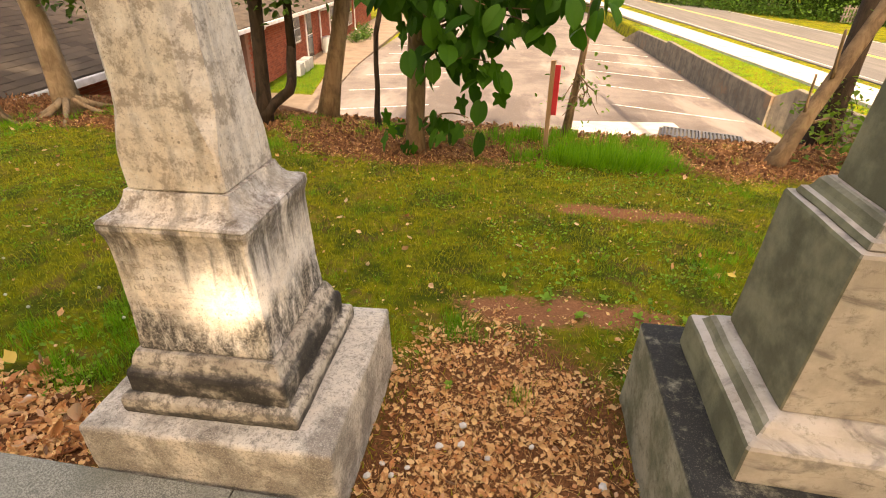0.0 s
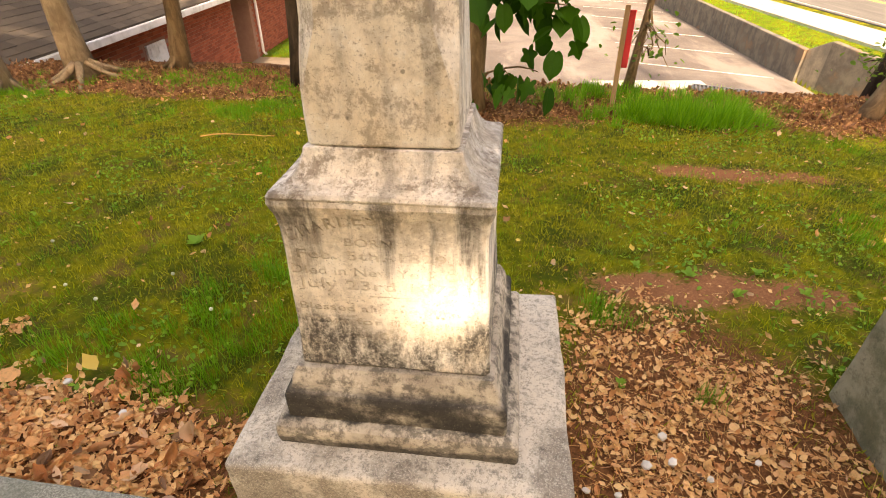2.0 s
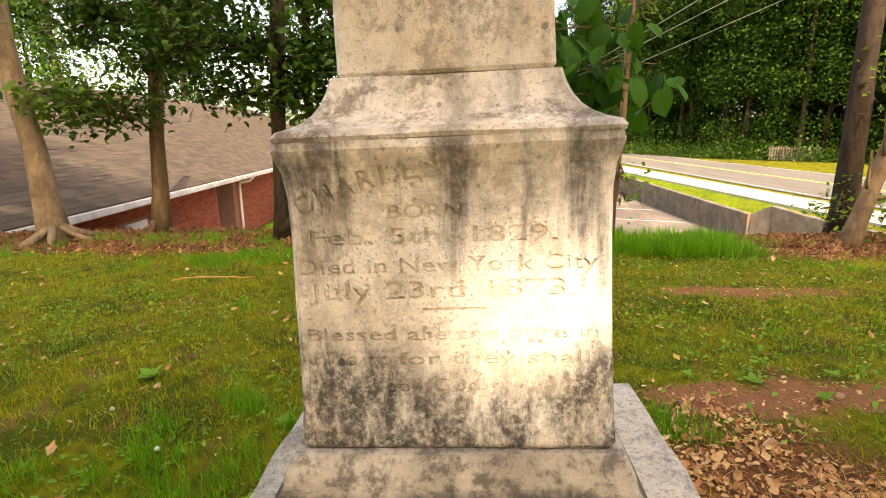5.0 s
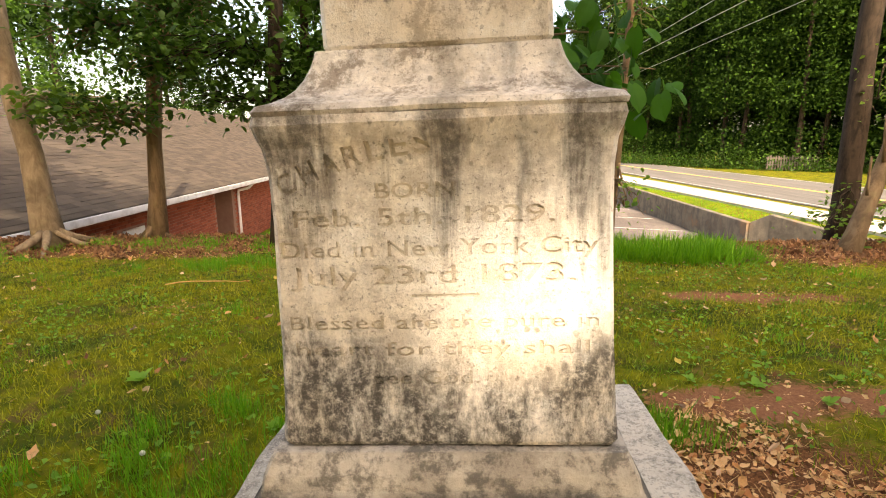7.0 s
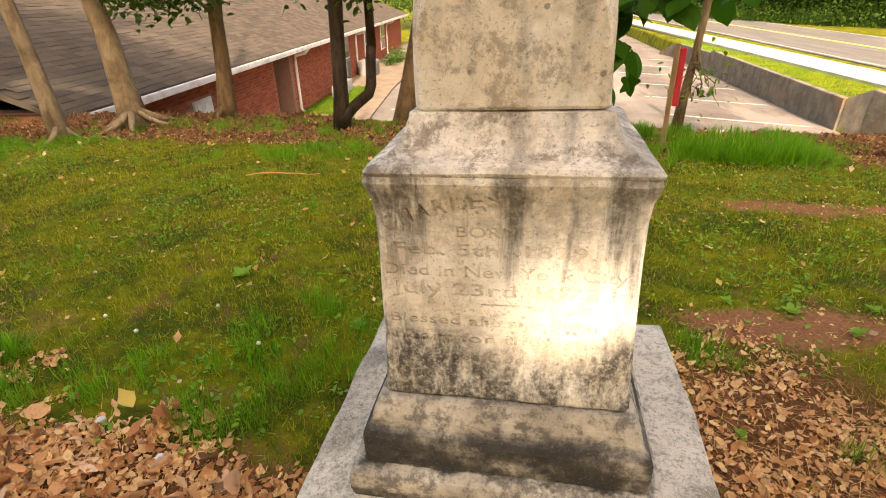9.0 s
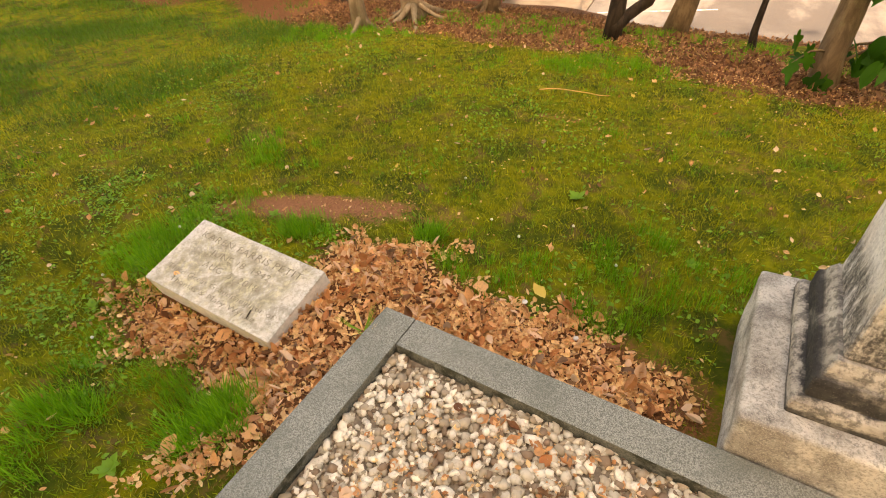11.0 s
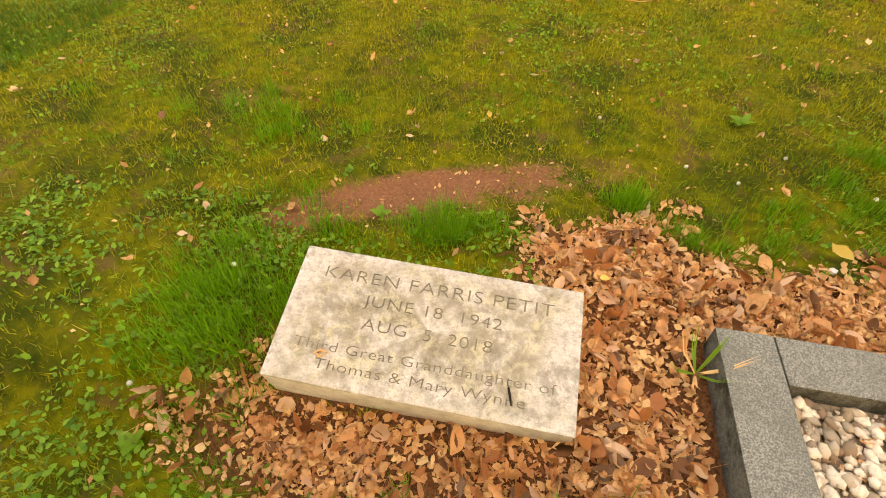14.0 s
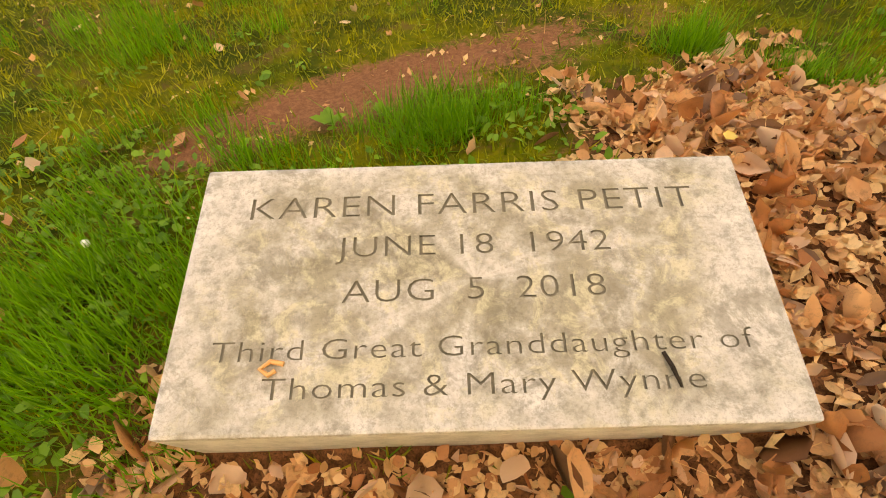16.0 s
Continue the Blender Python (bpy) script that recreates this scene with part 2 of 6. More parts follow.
    c = n.mix(n.ramp(b, 0.45, 0.6), c, (0.05, 0.05, 0.03))
    n.finish(c, 0.9, n.math("ADD", g1, b), 0.9, 0.012, spec=0.2)
    n = Nodes("marker_marble")
    b, f, s, m = n.noise(n.obj, 4.2, 6, 0.6), n.noise(n.obj, 28, 6, 0.75), n.noise(n.obj, 300, 3, 0.7), n.noise(n.obj, 11, 5, 0.65)
    x, y, z = n.sep(n.obj)
    c = n.mix(n.ramp(f, 0.35, 0.7), (0.66, 0.605, 0.50), (0.47, 0.425, 0.34))
    dx, dy = n.math("MULTIPLY", n.math("ABSOLUTE", x), 1.0), n.math("MULTIPLY", n.math("ABSOLUTE", y), 1.6)
    edge = n.ramp(n.math("ADD", n.math("MAXIMUM", dx, n.math("ADD", dy, 0.05)), n.math("MULTIPLY", n.math("SUBTRACT", b, 0.5), 0.42)), 0.42, 0.27)
    flat = n.ramp(z, -0.015, -0.003)
    grime = n.math("MULTIPLY", n.math("MULTIPLY", edge, flat), n.ramp(m, 0.34, 0.6))
    c = n.mix(n.math("MULTIPLY", grime, 0.8), c, (0.25, 0.21, 0.115))
    pale = n.math("MULTIPLY", n.math("MULTIPLY", n.ramp(n.noise(n.obj, 19, 7, 0.75, 0.6), 0.5, 0.6), edge), flat)
    c = n.mix(n.math("MULTIPLY", pale, 0.65), c, (0.60, 0.53, 0.32))
    c = n.mix(n.math("MULTIPLY", n.math("MULTIPLY", n.ramp(n.noise(n.obj, 8, 7, 0.75, 0.4), 0.53, 0.62), flat), 0.5), c, (0.15, 0.125, 0.07))
    c = n.mix(n.math("MULTIPLY", n.math("MULTIPLY", n.ramp(n.noise(n.obj, 48, 8, 0.8), 0.46, 0.64), flat), 0.55), c, (0.20, 0.175, 0.12))
    c = n.mix(n.math("MULTIPLY", n.math("MULTIPLY", n.ramp(n.noise(n.obj, 130, 5, 0.8), 0.5, 0.62), flat), 0.3), c, (0.16, 0.14, 0.09))
    c = n.mix(n.math("MULTIPLY", n.ramp(s, 0.58, 0.68), 0.3), c, (0.2, 0.18, 0.13))
    n.finish(c, 0.75, n.math("ADD", n.math("MULTIPLY", f, 0.5), n.math("MULTIPLY", s, 0.5)), 0.3, 0.003, spec=0.3)
    # dark tone inside the cut letters, standing in for the shadow in the grooves
    n = Nodes("letter_shade")
    n.finish(n.mix(n.noise(n.obj, 60, 4), (0.12, 0.10, 0.06), (0.27, 0.235, 0.16)), 0.9)
    n = Nodes("ground")
    cov = n.attr("cover")
    f1, f2, f3, f4 = n.noise(n.world, 2.2, 6, 0.65), n.noise(n.world, 14, 6, 0.7), n.noise(n.world, 70, 5, 0.75), n.noise(n.world, 260, 4, 0.75)
    moss = n.mix(n.ramp(f2, 0.35, 0.68), (0.075, 0.095, 0.004), (0.21, 0.195, 0.009))
    moss = n.mix(n.math("MULTIPLY", n.ramp(f1, 0.45, 0.6), 0.75), moss, (0.022, 0.045, 0.005))
    moss = n.mix(n.math("MULTIPLY", n.ramp(f3, 0.5, 0.75), 0.6), moss, (0.16, 0.085, 0.028))
    moss = n.mix(n.math("MULTIPLY", n.ramp(f4, 0.5, 0.72), 0.55), moss, (0.022, 0.028, 0.004))
    moss = n.mix(n.math("MULTIPLY", n.ramp(n.noise(n.world, 5.5, 7, 0.75), 0.52, 0.64), 0.7), moss, (0.15, 0.078, 0.030))
    soil = n.mix(n.ramp(f3, 0.3, 0.7), (0.20, 0.078, 0.034), (0.34, 0.15, 0.07))
    soil = n.mix(n.math("MULTIPLY", n.ramp(f4, 0.5, 0.68), 0.6), soil, (0.09, 0.042, 0.022))
    duff = n.mix(n.ramp(f3, 0.3, 0.7), (0.075, 0.030, 0.012), (0.30, 0.125, 0.05))
    duff = n.mix(n.math("MULTIPLY", n.ramp(f4, 0.48, 0.64), 0.7), duff, (0.04, 0.019, 0.010))
    wob = n.math("MULTIPLY", n.math("SUBTRACT", n.math("ADD", f2, f3), 1.0), 0.7)
    c = n.mix(n.ramp(n.math("ADD", cov[0], wob), 0.3, 0.62), moss, duff)
    c = n.mix(n.ramp(n.math("ADD", cov[1], n.math("MULTIPLY", wob, 1.5)), 0.3, 0.62), c, soil)
    n.finish(c, 0.95, n.math("ADD", n.math("MULTIPLY", f3, 0.7), n.math("MULTIPLY", f4, 0.6)), 0.55, 0.012, spec=0.05)
    leaf_material("grass_blade", (0.055, 0.23, 0.007), (0.25, 0.52, 0.03), 0.5)
    leaf_material("lawn_blade", (0.055, 0.15, 0.006), (0.26, 0.42, 0.020), 0.4, 0.5, False, ((0.20, 0.185, 0.008), (0.52, 0.45, 0.024)))
    # darkened copy of the grass colour, with the shade put into it
    leaf_material("edge_grass", (0.03, 0.10, 0.004), (0.14, 0.27, 0.016), 0.4)
    leaf_material("leaf_crumb", (0.57, 0.204, 0.0698), (1, 0.703, 0.326), 0.2, 0.7)
    leaf_material("weed_leaf", (0.07, 0.20, 0.010), (0.28, 0.50, 0.04), 0.45)
    leaf_material("tree_leaf", (0.018, 0.052, 0.007), (0.08, 0.17, 0.020), 0.45, spec=0.2)
    leaf_material("tree_leaf_light", (0.06, 0.14, 0.012), (0.16, 0.28, 0.03), 0.5, spec=0.2)
    leaf_material("big_leaf", (0.012, 0.055, 0.004), (0.045, 0.15, 0.010), 0.45, 0.55, True, spec=0.12)
    # canopy shade put into the leaf colour; noise sets lighter clumps against dark gaps
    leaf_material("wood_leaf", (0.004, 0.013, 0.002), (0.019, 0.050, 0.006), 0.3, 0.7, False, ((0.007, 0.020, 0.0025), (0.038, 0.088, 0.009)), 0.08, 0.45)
    leaf_material("dead_leaf", (0.46, 0.14, 0.036), (1.0, 0.56, 0.24), 0.36, 0.5)
    leaf_material("old_leaf", (0.09, 0.032, 0.014), (0.52, 0.26, 0.115), 0.2, 0.75)
    leaf_material("straw", (0.75, 0.291, 0.0907), (1, 0.728, 0.314), 0.25, 0.8)
    leaf_material("yellow_leaf", (0.55, 0.36, 0.06), (0.75, 0.55, 0.14), 0.2, 0.6, True)
    leaf_material("clover_white", (0.6, 0.58, 0.45), (0.8, 0.78, 0.65), 0.2, 0.8, True)
    for name, a, b in (("bark_pale", (0.17, 0.115, 0.065), (0.32, 0.235, 0.145)), ("bark_dark", (0.020, 0.014, 0.009), (0.058, 0.039, 0.025)), ("bark_brown", (0.12, 0.075, 0.04), (0.24, 0.16, 0.09))):
        n = Nodes(name)
        s, f, k = n.noise(n.obj, (14, 14, 3), 6, 0.7, 0.6), n.noise(n.obj, 60, 5, 0.7), n.noise(n.obj, 4, 5)
        c = n.mix(n.ramp(s, 0.3, 0.7), a, b)
        c = n.mix(n.math("MULTIPLY", n.ramp(k, 0.5, 0.68), 0.5), c, tuple(v * 0.55 for v in a))
        c = n.mix(n.math("MULTIPLY", n.ramp(n.noise(n.obj, 7, 4), 0.58, 0.7), 0.3), c, (b[0] * 0.95, b[1] * 1.15, b[2]))
        n.finish(c, 0.9, n.math("ADD", s, n.math("MULTIPLY", f, 0.5)), 0.7, 0.02, spec=0.15)
    n = Nodes("pebble")
    c = n.mix(n.ramp(n.island, 0.0, 1.0), (0.36, 0.26, 0.155), (0.86, 0.73, 0.53))
    c = n.mix(n.ramp(n.math("FRACT", n.math("MULTIPLY", n.island, 7.31)), 0.86, 0.9), c, (0.26, 0.16, 0.09))
    c = n.mix(n.math("MULTIPLY", n.ramp(n.noise(n.obj, 90, 5), 0.5, 0.7), 0.4), c, (0.30, 0.23, 0.15))
    n.finish(c, 0.8, n.noise(n.obj, 200, 3), 0.3, 0.002, spec=0.3)
    n = Nodes("pebble_white")
    n.finish(n.mix(n.noise(n.obj, 60, 4), (0.55, 0.50, 0.42), (0.75, 0.72, 0.66)), 0.75, n.noise(n.obj, 200, 3), 0.3, 0.002)
    n = Nodes("gravel_bed")
    n.finish(n.mix(n.voronoi(n.world, 55)["Distance"], (0.34, 0.25, 0.16), (0.20, 0.14, 0.085)), 0.95, n.noise(n.world, 120, 4), 0.8, 0.01)
    n = Nodes("asphalt")
    b, f, g = n.noise(n.world, 0.35, 6, 0.65), n.noise(n.world, 3, 6, 0.7), n.noise(n.world, 90, 3, 0.8)
    c = n.mix(n.ramp(b, 0.4, 0.65), (0.095, 0.078, 0.064), (0.155, 0.13, 0.108))
    c = n.mix(n.math("MULTIPLY", n.ramp(f, 0.5, 0.7), 0.5), c, (0.12, 0.09, 0.068))
    c = n.mix(n.math("MULTIPLY", n.ramp(n.noise(n.world, (0.5, 0.16, 1), 5, 0.65), 0.5, 0.66), 0.6), c, (0.26, 0.215, 0.178))
    c = n.mix(n.math("MULTIPLY", n.ramp(g, 0.55, 0.7), 0.35), c, (0.36, 0.25, 0.19))
    n.finish(c, 0.9, g, 0.4, 0.006, spec=0.2)
    n = Nodes("road_asphalt")
    b, g = n.noise(n.world, (3.0, 0.25, 1), 5, 0.6), n.noise(n.world, 60, 3, 0.8)
    c = n.mix(n.ramp(b, 0.35, 0.7), (0.095, 0.088, 0.078), (0.14, 0.128, 0.114))
    c = n.mix(n.math("MULTIPLY", n.ramp(g, 0.55, 0.7), 0.3), c, (0.24, 0.22, 0.19))
    n.finish(c, 0.9, g, 0.3, 0.005, spec=0.2)
    n = Nodes("concrete")
    b, f = n.noise(n.world, 1.6, 6, 0.65), n.noise(n.world, 40, 4, 0.7)
    c = n.mix(n.ramp(b, 0.35, 0.7), (0.44, 0.40, 0.335), (0.31, 0.28, 0.225))
    n.finish(n.mix(n.math("MULTIPLY", n.ramp(f, 0.5, 0.7), 0.3), c, (0.26, 0.23, 0.19)), 0.9, f, 0.3, 0.004, spec=0.2)
    n = Nodes("tan_concrete")
    b, f = n.noise(n.world, 1.3, 6, 0.65), n.noise(n.world, 40, 4, 0.7)
    c = n.mix(n.ramp(b, 0.35, 0.7), (0.20, 0.15, 0.105), (0.13, 0.094, 0.064))
    n.finish(n.mix(n.math("MULTIPLY", n.ramp(f, 0.5, 0.7), 0.3), c, (0.15, 0.11, 0.08)), 0.9, f, 0.3, 0.004, spec=0.2)
    n = Nodes("old_concrete")
    x, y, z = n.sep(n.world)
    b, f, r = n.noise(n.world, 2.2, 6, 0.7), n.noise(n.world, 30, 5, 0.7), n.noise(n.world, (3, 3, 0.5), 5, 0.6)
    c = n.mix(n.ramp(b, 0.35, 0.68), (0.18, 0.15, 0.11), (0.09, 0.078, 0.062))
    c = n.mix(n.math("MULTIPLY", n.ramp(r, 0.48, 0.68), 0.7), c, (0.075, 0.07, 0.06))
    c = n.mix(n.math("MULTIPLY", n.ramp(n.noise(n.world, 1.1, 4), 0.55, 0.7), 0.6), c, (0.30, 0.17, 0.09))
    n.finish(c, 0.9, n.math("ADD", f, r), 0.5, 0.008, spec=0.2)
    n = Nodes("paint_white")
    n.finish(n.mix(n.ramp(n.noise(n.world, 9, 5, 0.7), 0.42, 0.62), (0.50, 0.47, 0.42), (0.20, 0.17, 0.14)), 0.8)
    n = Nodes("paint_yellow")
    n.finish(n.mix(n.ramp(n.noise(n.world, 5, 5, 0.7), 0.45, 0.65), (0.65, 0.43, 0.08), (0.42, 0.30, 0.10)), 0.8)
    n = Nodes("brick")
    n.finish(n.mix(n.math("ADD", n.math("MULTIPLY", n.island, 0.7), n.math("MULTIPLY", n.noise(n.world, 20, 4), 0.3)), (0.20, 0.048, 0.025), (0.40, 0.115, 0.06)), 0.9, n.noise(n.world, 60, 4), 0.4, 0.004, spec=0.2)
    n = Nodes("brick_single")
    n.finish(n.mix(n.math("ADD", n.math("MULTIPLY", n.random(), 0.7), n.math("MULTIPLY", n.noise(n.world, 20, 4), 0.3)), (0.20, 0.048, 0.025), (0.40, 0.115, 0.06)), 0.9, n.noise(n.world, 60, 4), 0.4, 0.004, spec=0.2)
    n = Nodes("mortar")
    n.finish(n.mix(n.noise(n.world, 9, 5), (0.22, 0.10, 0.065), (0.33, 0.19, 0.13)), 0.95, n.noise(n.world, 80, 4), 0.5, 0.004)
    n = Nodes("shingle")
    n.finish(n.mix(n.math("ADD", n.math("MULTIPLY", n.island, 0.6), n.math("MULTIPLY", n.noise(n.world, 1.2, 6, 0.7), 0.5)), (0.045, 0.035, 0.026), (0.105, 0.081, 0.059)), 0.95, n.noise(n.world, 160, 3, 0.8), 0.5, 0.004, spec=0.1)
    n = Nodes("white_trim")
    n.finish(n.mix(n.ramp(n.noise(n.world, 3, 5), 0.4, 0.7), (0.78, 0.76, 0.72), (0.55, 0.53, 0.48)), 0.5)
    n = Nodes("glass_dark")
    n.finish((0.03, 0.035, 0.04), 0.08, spec=0.6)
    n = Nodes("iron")
    n.finish(n.mix(n.noise(n.obj, 14, 5), (0.06, 0.065, 0.07), (0.17, 0.165, 0.16)), 0.6, n.noise(n.obj, 90, 4), 0.3, 0.003, metal=0.6)
    n = Nodes("grey_metal")
    n.finish(n.mix(n.noise(n.obj, 6, 5), (0.22, 0.23, 0.22), (0.34, 0.34, 0.32)), 0.5, metal=0.3)
    n = Nodes("post_wood")
    n.finish(n.mix(n.noise(n.obj, (40, 40, 4), 5), (0.28, 0.16, 0.08), (0.46, 0.30, 0.17)), 0.85, n.noise(n.obj, (60, 60, 6), 4), 0.4, 0.003)
    n = Nodes("red_paint")
    n.finish(n.mix(n.noise(n.obj, 12, 4), (0.62, 0.02, 0.035), (0.75, 0.05, 0.07)), 0.55)
    n = Nodes("fence_wood")
    n.finish(n.mix(n.noise(n.obj, (9, 9, 1), 5), (0.06, 0.05, 0.04), (0.12, 0.10, 0.075)), 0.9, n.noise(n.obj, (30, 30, 4), 4), 0.4, 0.004)
    n = Nodes("cable")
    n.finish((0.34, 0.34, 0.33), 0.6)


make_materials()

# ---- mesh helpers ----


def thing(name, label, category, at=(0, 0, 0), group="", kind=""):
    ob = new(name)
    ob.location = at
    ob.empty_display_size = 0.1
    return tagged(ob, label, category, group, kind)


def link_mesh(name, me, material, parent=None, label="", smooth=False):
    ob = new(name, me)
    for m in material if isinstance(material, (list, tuple)) else [material]:
        me.materials.append(MATS[m])
    if smooth:
        me.shade_smooth()
    ob.parent = parent
    return tagged(ob, label)


def part(name, bm, material, parent=None, label="", smooth=False):
    me = bpy.data.meshes.new(name)
    bm.to_mesh(me)
    bm.free()
    return link_mesh(name, me, material, parent, label, smooth)


def box(x0, x1, y0, y1, z0, z1, bevel=0.0, seg=2, bm=None):
    bm = bm or bmesh.new()
    r = bmesh.ops.create_cube(bm, size=1.0)
    for v in r["verts"]:
        v.co = Vector(((x0 + x1) / 2 + v.co.x * (x1 - x0), (y0 + y1) / 2 + v.co.y * (y1 - y0), (z0 + z1) / 2 + v.co.z * (z1 - z0)))
    if bevel:
        es = list({e for v in r["verts"] for e in v.link_edges})
        bmesh.ops.bevel(bm, geom=es, offset=bevel, segments=seg, affect="EDGES", profile=0.6)
    return bm


def square_profile(prof, cx=0.0, cy=0.0, jitter=0.0, chamfer=0.0, seed=0, sub=5):
    """A square solid turned from a list of (half width, height), with worn edges."""
    bm = bmesh.new()
    rings = []
    for h, z, *own in prof:
        ring = []
        c = (own[0] if own else chamfer) * h
        pts = []
        for k in range(4):
            a = math.pi / 2 * k
            for s in range(sub):
                u = -(h - c) + 2 * (h - c) * s / (sub - 1)
                p = Vector((u, -h, 0))
                p.rotate(Euler((0, 0, a)))
                pts.append(p)
        for p in pts:
            n = noise.noise_vector(Vector((p.x * 9 + seed, p.y * 9, z * 9))) * jitter
            ring.append(bm.verts.new((cx + p.x + n.x, cy + p.y + n.y, z + n.z * 0.6)))
        rings.append(ring)
    m = len(rings[0])
    for a, b in zip(rings, rings[1:]):
        for i in range(m):
            bm.faces.new((a[i], a[(i + 1) % m], b[(i + 1) % m], b[i]))
    bm.faces.new(rings[0][::-1])
    bm.faces.new(rings[-1])
    bmesh.ops.recalc_face_normals(bm, faces=bm.faces)
    return bm


def tube(points, radii, sides=10, bumpy=0.0, seed=0.0, bm=None):
    """A tapered limb along points."""
    bm = bm or bmesh.new()
    pts = [Vector(p) for p in points]
    rings = []
    side = Vector((1, 0, 0))
    for i, p in enumerate(pts):
        d = (pts[min(i + 1, len(pts) - 1)] - pts[max(i - 1, 0)]).normalized()
        u = (side - d * side.dot(d)).normalized()
        side = u
        v = d.cross(u)
        ring = []
        for k in range(sides):
            a = 2 * math.pi * k / sides
            r = radii[i] * (1 + bumpy * noise.noise(Vector((math.cos(a) * 1.3 + seed, math.sin(a) * 1.3, i * 0.35))))
            ring.append(bm.verts.new(p + (u * math.cos(a) + v * math.sin(a)) * r))
        rings.append(ring)
    for a, b in zip(rings, rings[1:]):
        for k in range(sides):
            bm.faces.new((a[k], a[(k + 1) % sides], b[(k + 1) % sides], b[k]))
    bm.faces.new(rings[0][::-1])
    bm.faces.new(rings[-1])
    return bm


def curve_pts(a, b, n, bend=(0, 0, 0), wob=0.0, seed=0.0):
    a, b, bend = Vector(a), Vector(b), Vector(bend)
    out = []
    for i in range(n):
        f = i / (n - 1)
        p = a.lerp(b, f) + bend * math.sin(math.pi * f)
        if wob and 0 < i < n - 1:
            p += noise.noise_vector(Vector((f * 4, seed, 0.3))) * wob
        out.append(p)
    return out


# leaf outlines: points across and along, with height for fold and curl, and faces
OVAL = ([(0, 0, 0), (0.28, 0.3, 0.05), (0.24, 0.7, 0.03), (0, 1, -0.12), (-0.24, 0.7, 0.03), (-0.28, 0.3, 0.05), (0, 0.5, -0.02)], [(0, 1, 6), (1, 2, 6), (2, 3, 6), (3, 4, 6), (4, 5, 6), (5, 0, 6)])
QUAD = ([(0, 0, 0), (0.32, 0.45, 0.08), (0, 1, -0.05), (-0.32, 0.45, 0.08)], [(0, 1, 2), (0, 2, 3)])
BLADE = ([(-0.020, 0, 0), (0.020, 0, 0), (0.017, 0.5, 0.10), (-0.017, 0.5, 0.10), (0, 1, 0.40)], [(0, 1, 2, 3), (3, 2, 4)])
SPIKE = ([(-0.07, 0, 0), (0.07, 0, 0), (0, 1, 0.3)], [(0, 1, 2)])
CURL = ([(0, 0, 0.08), (0.22, 0.2, 0.20), (0.30, 0.5, 0.28), (0.16, 0.82, 0.18), (0, 1, 0.30), (-0.15, 0.8, 0.08), (-0.30, 0.5, 0.14), (-0.20, 0.2, 0.16), (0, 0.5, 0.0)], [(0, 1, 8), (1, 2, 8), (2, 3, 8), (3, 4, 8), (4, 5, 8), (5, 6, 8), (6, 7, 8), (7, 0, 8)])
OAK = ([(0, 0, 0), (0.12, 0.12, 0.03), (0.34, 0.25, 0.13), (0.16, 0.38, 0.05), (0.42, 0.58, 0.17), (0.18, 0.68, 0.06), (0.24, 0.9, 0.12), (0, 1, 0.08), (-0.24, 0.88, 0.1), (-0.16, 0.68, 0.05), (-0.42, 0.6, 0.12), (-0.16, 0.4, 0.04), (-0.34, 0.24, 0.14), (-0.12, 0.12, 0.03), (0, 0.5, -0.02)], [(i, (i + 1) % 14, 14) for i in range(14)])
ROLL = ([(s * w, y, h + 0.3 * (y - 0.4) ** 2) if s else (0, y, 0.3 * (y - 0.4) ** 2) for y, w, h in ((0, 0.05, 0.05), (0.3, 0.19, 0.17), (0.62, 0.17, 0.20), (0.95, 0.03, 0.06)) for s in (-1, 0, 1)], [(3 * r + c, 3 * r + c + 1, 3 * r + c + 4, 3 * r + c + 3) for r in range(3) for c in range(2)])
FOLD = ([(s * w, y, 0.34 * (y - 0.45) ** 2 + (h if s else 0)) for y, w, h in ((0, 0.03, 0.03), (0.18, 0.15, 0.16), (0.38, 0.23, 0.12), (0.58, 0.20, 0.24), (0.8, 0.13, 0.10), (1, 0.01, 0.05)) for s in (-1, 0, 0.8)], [(3 * r + c, 3 * r + c + 1, 3 * r + c + 4, 3 * r + c + 3) for r in range(5) for c in range(2)])
NEEDLE = ([(-0.011, 0, 0), (0.011, 0, 0), (0.006, 1, 0.05), (-0.006, 1, 0.05)], [(0, 1, 2, 3)])


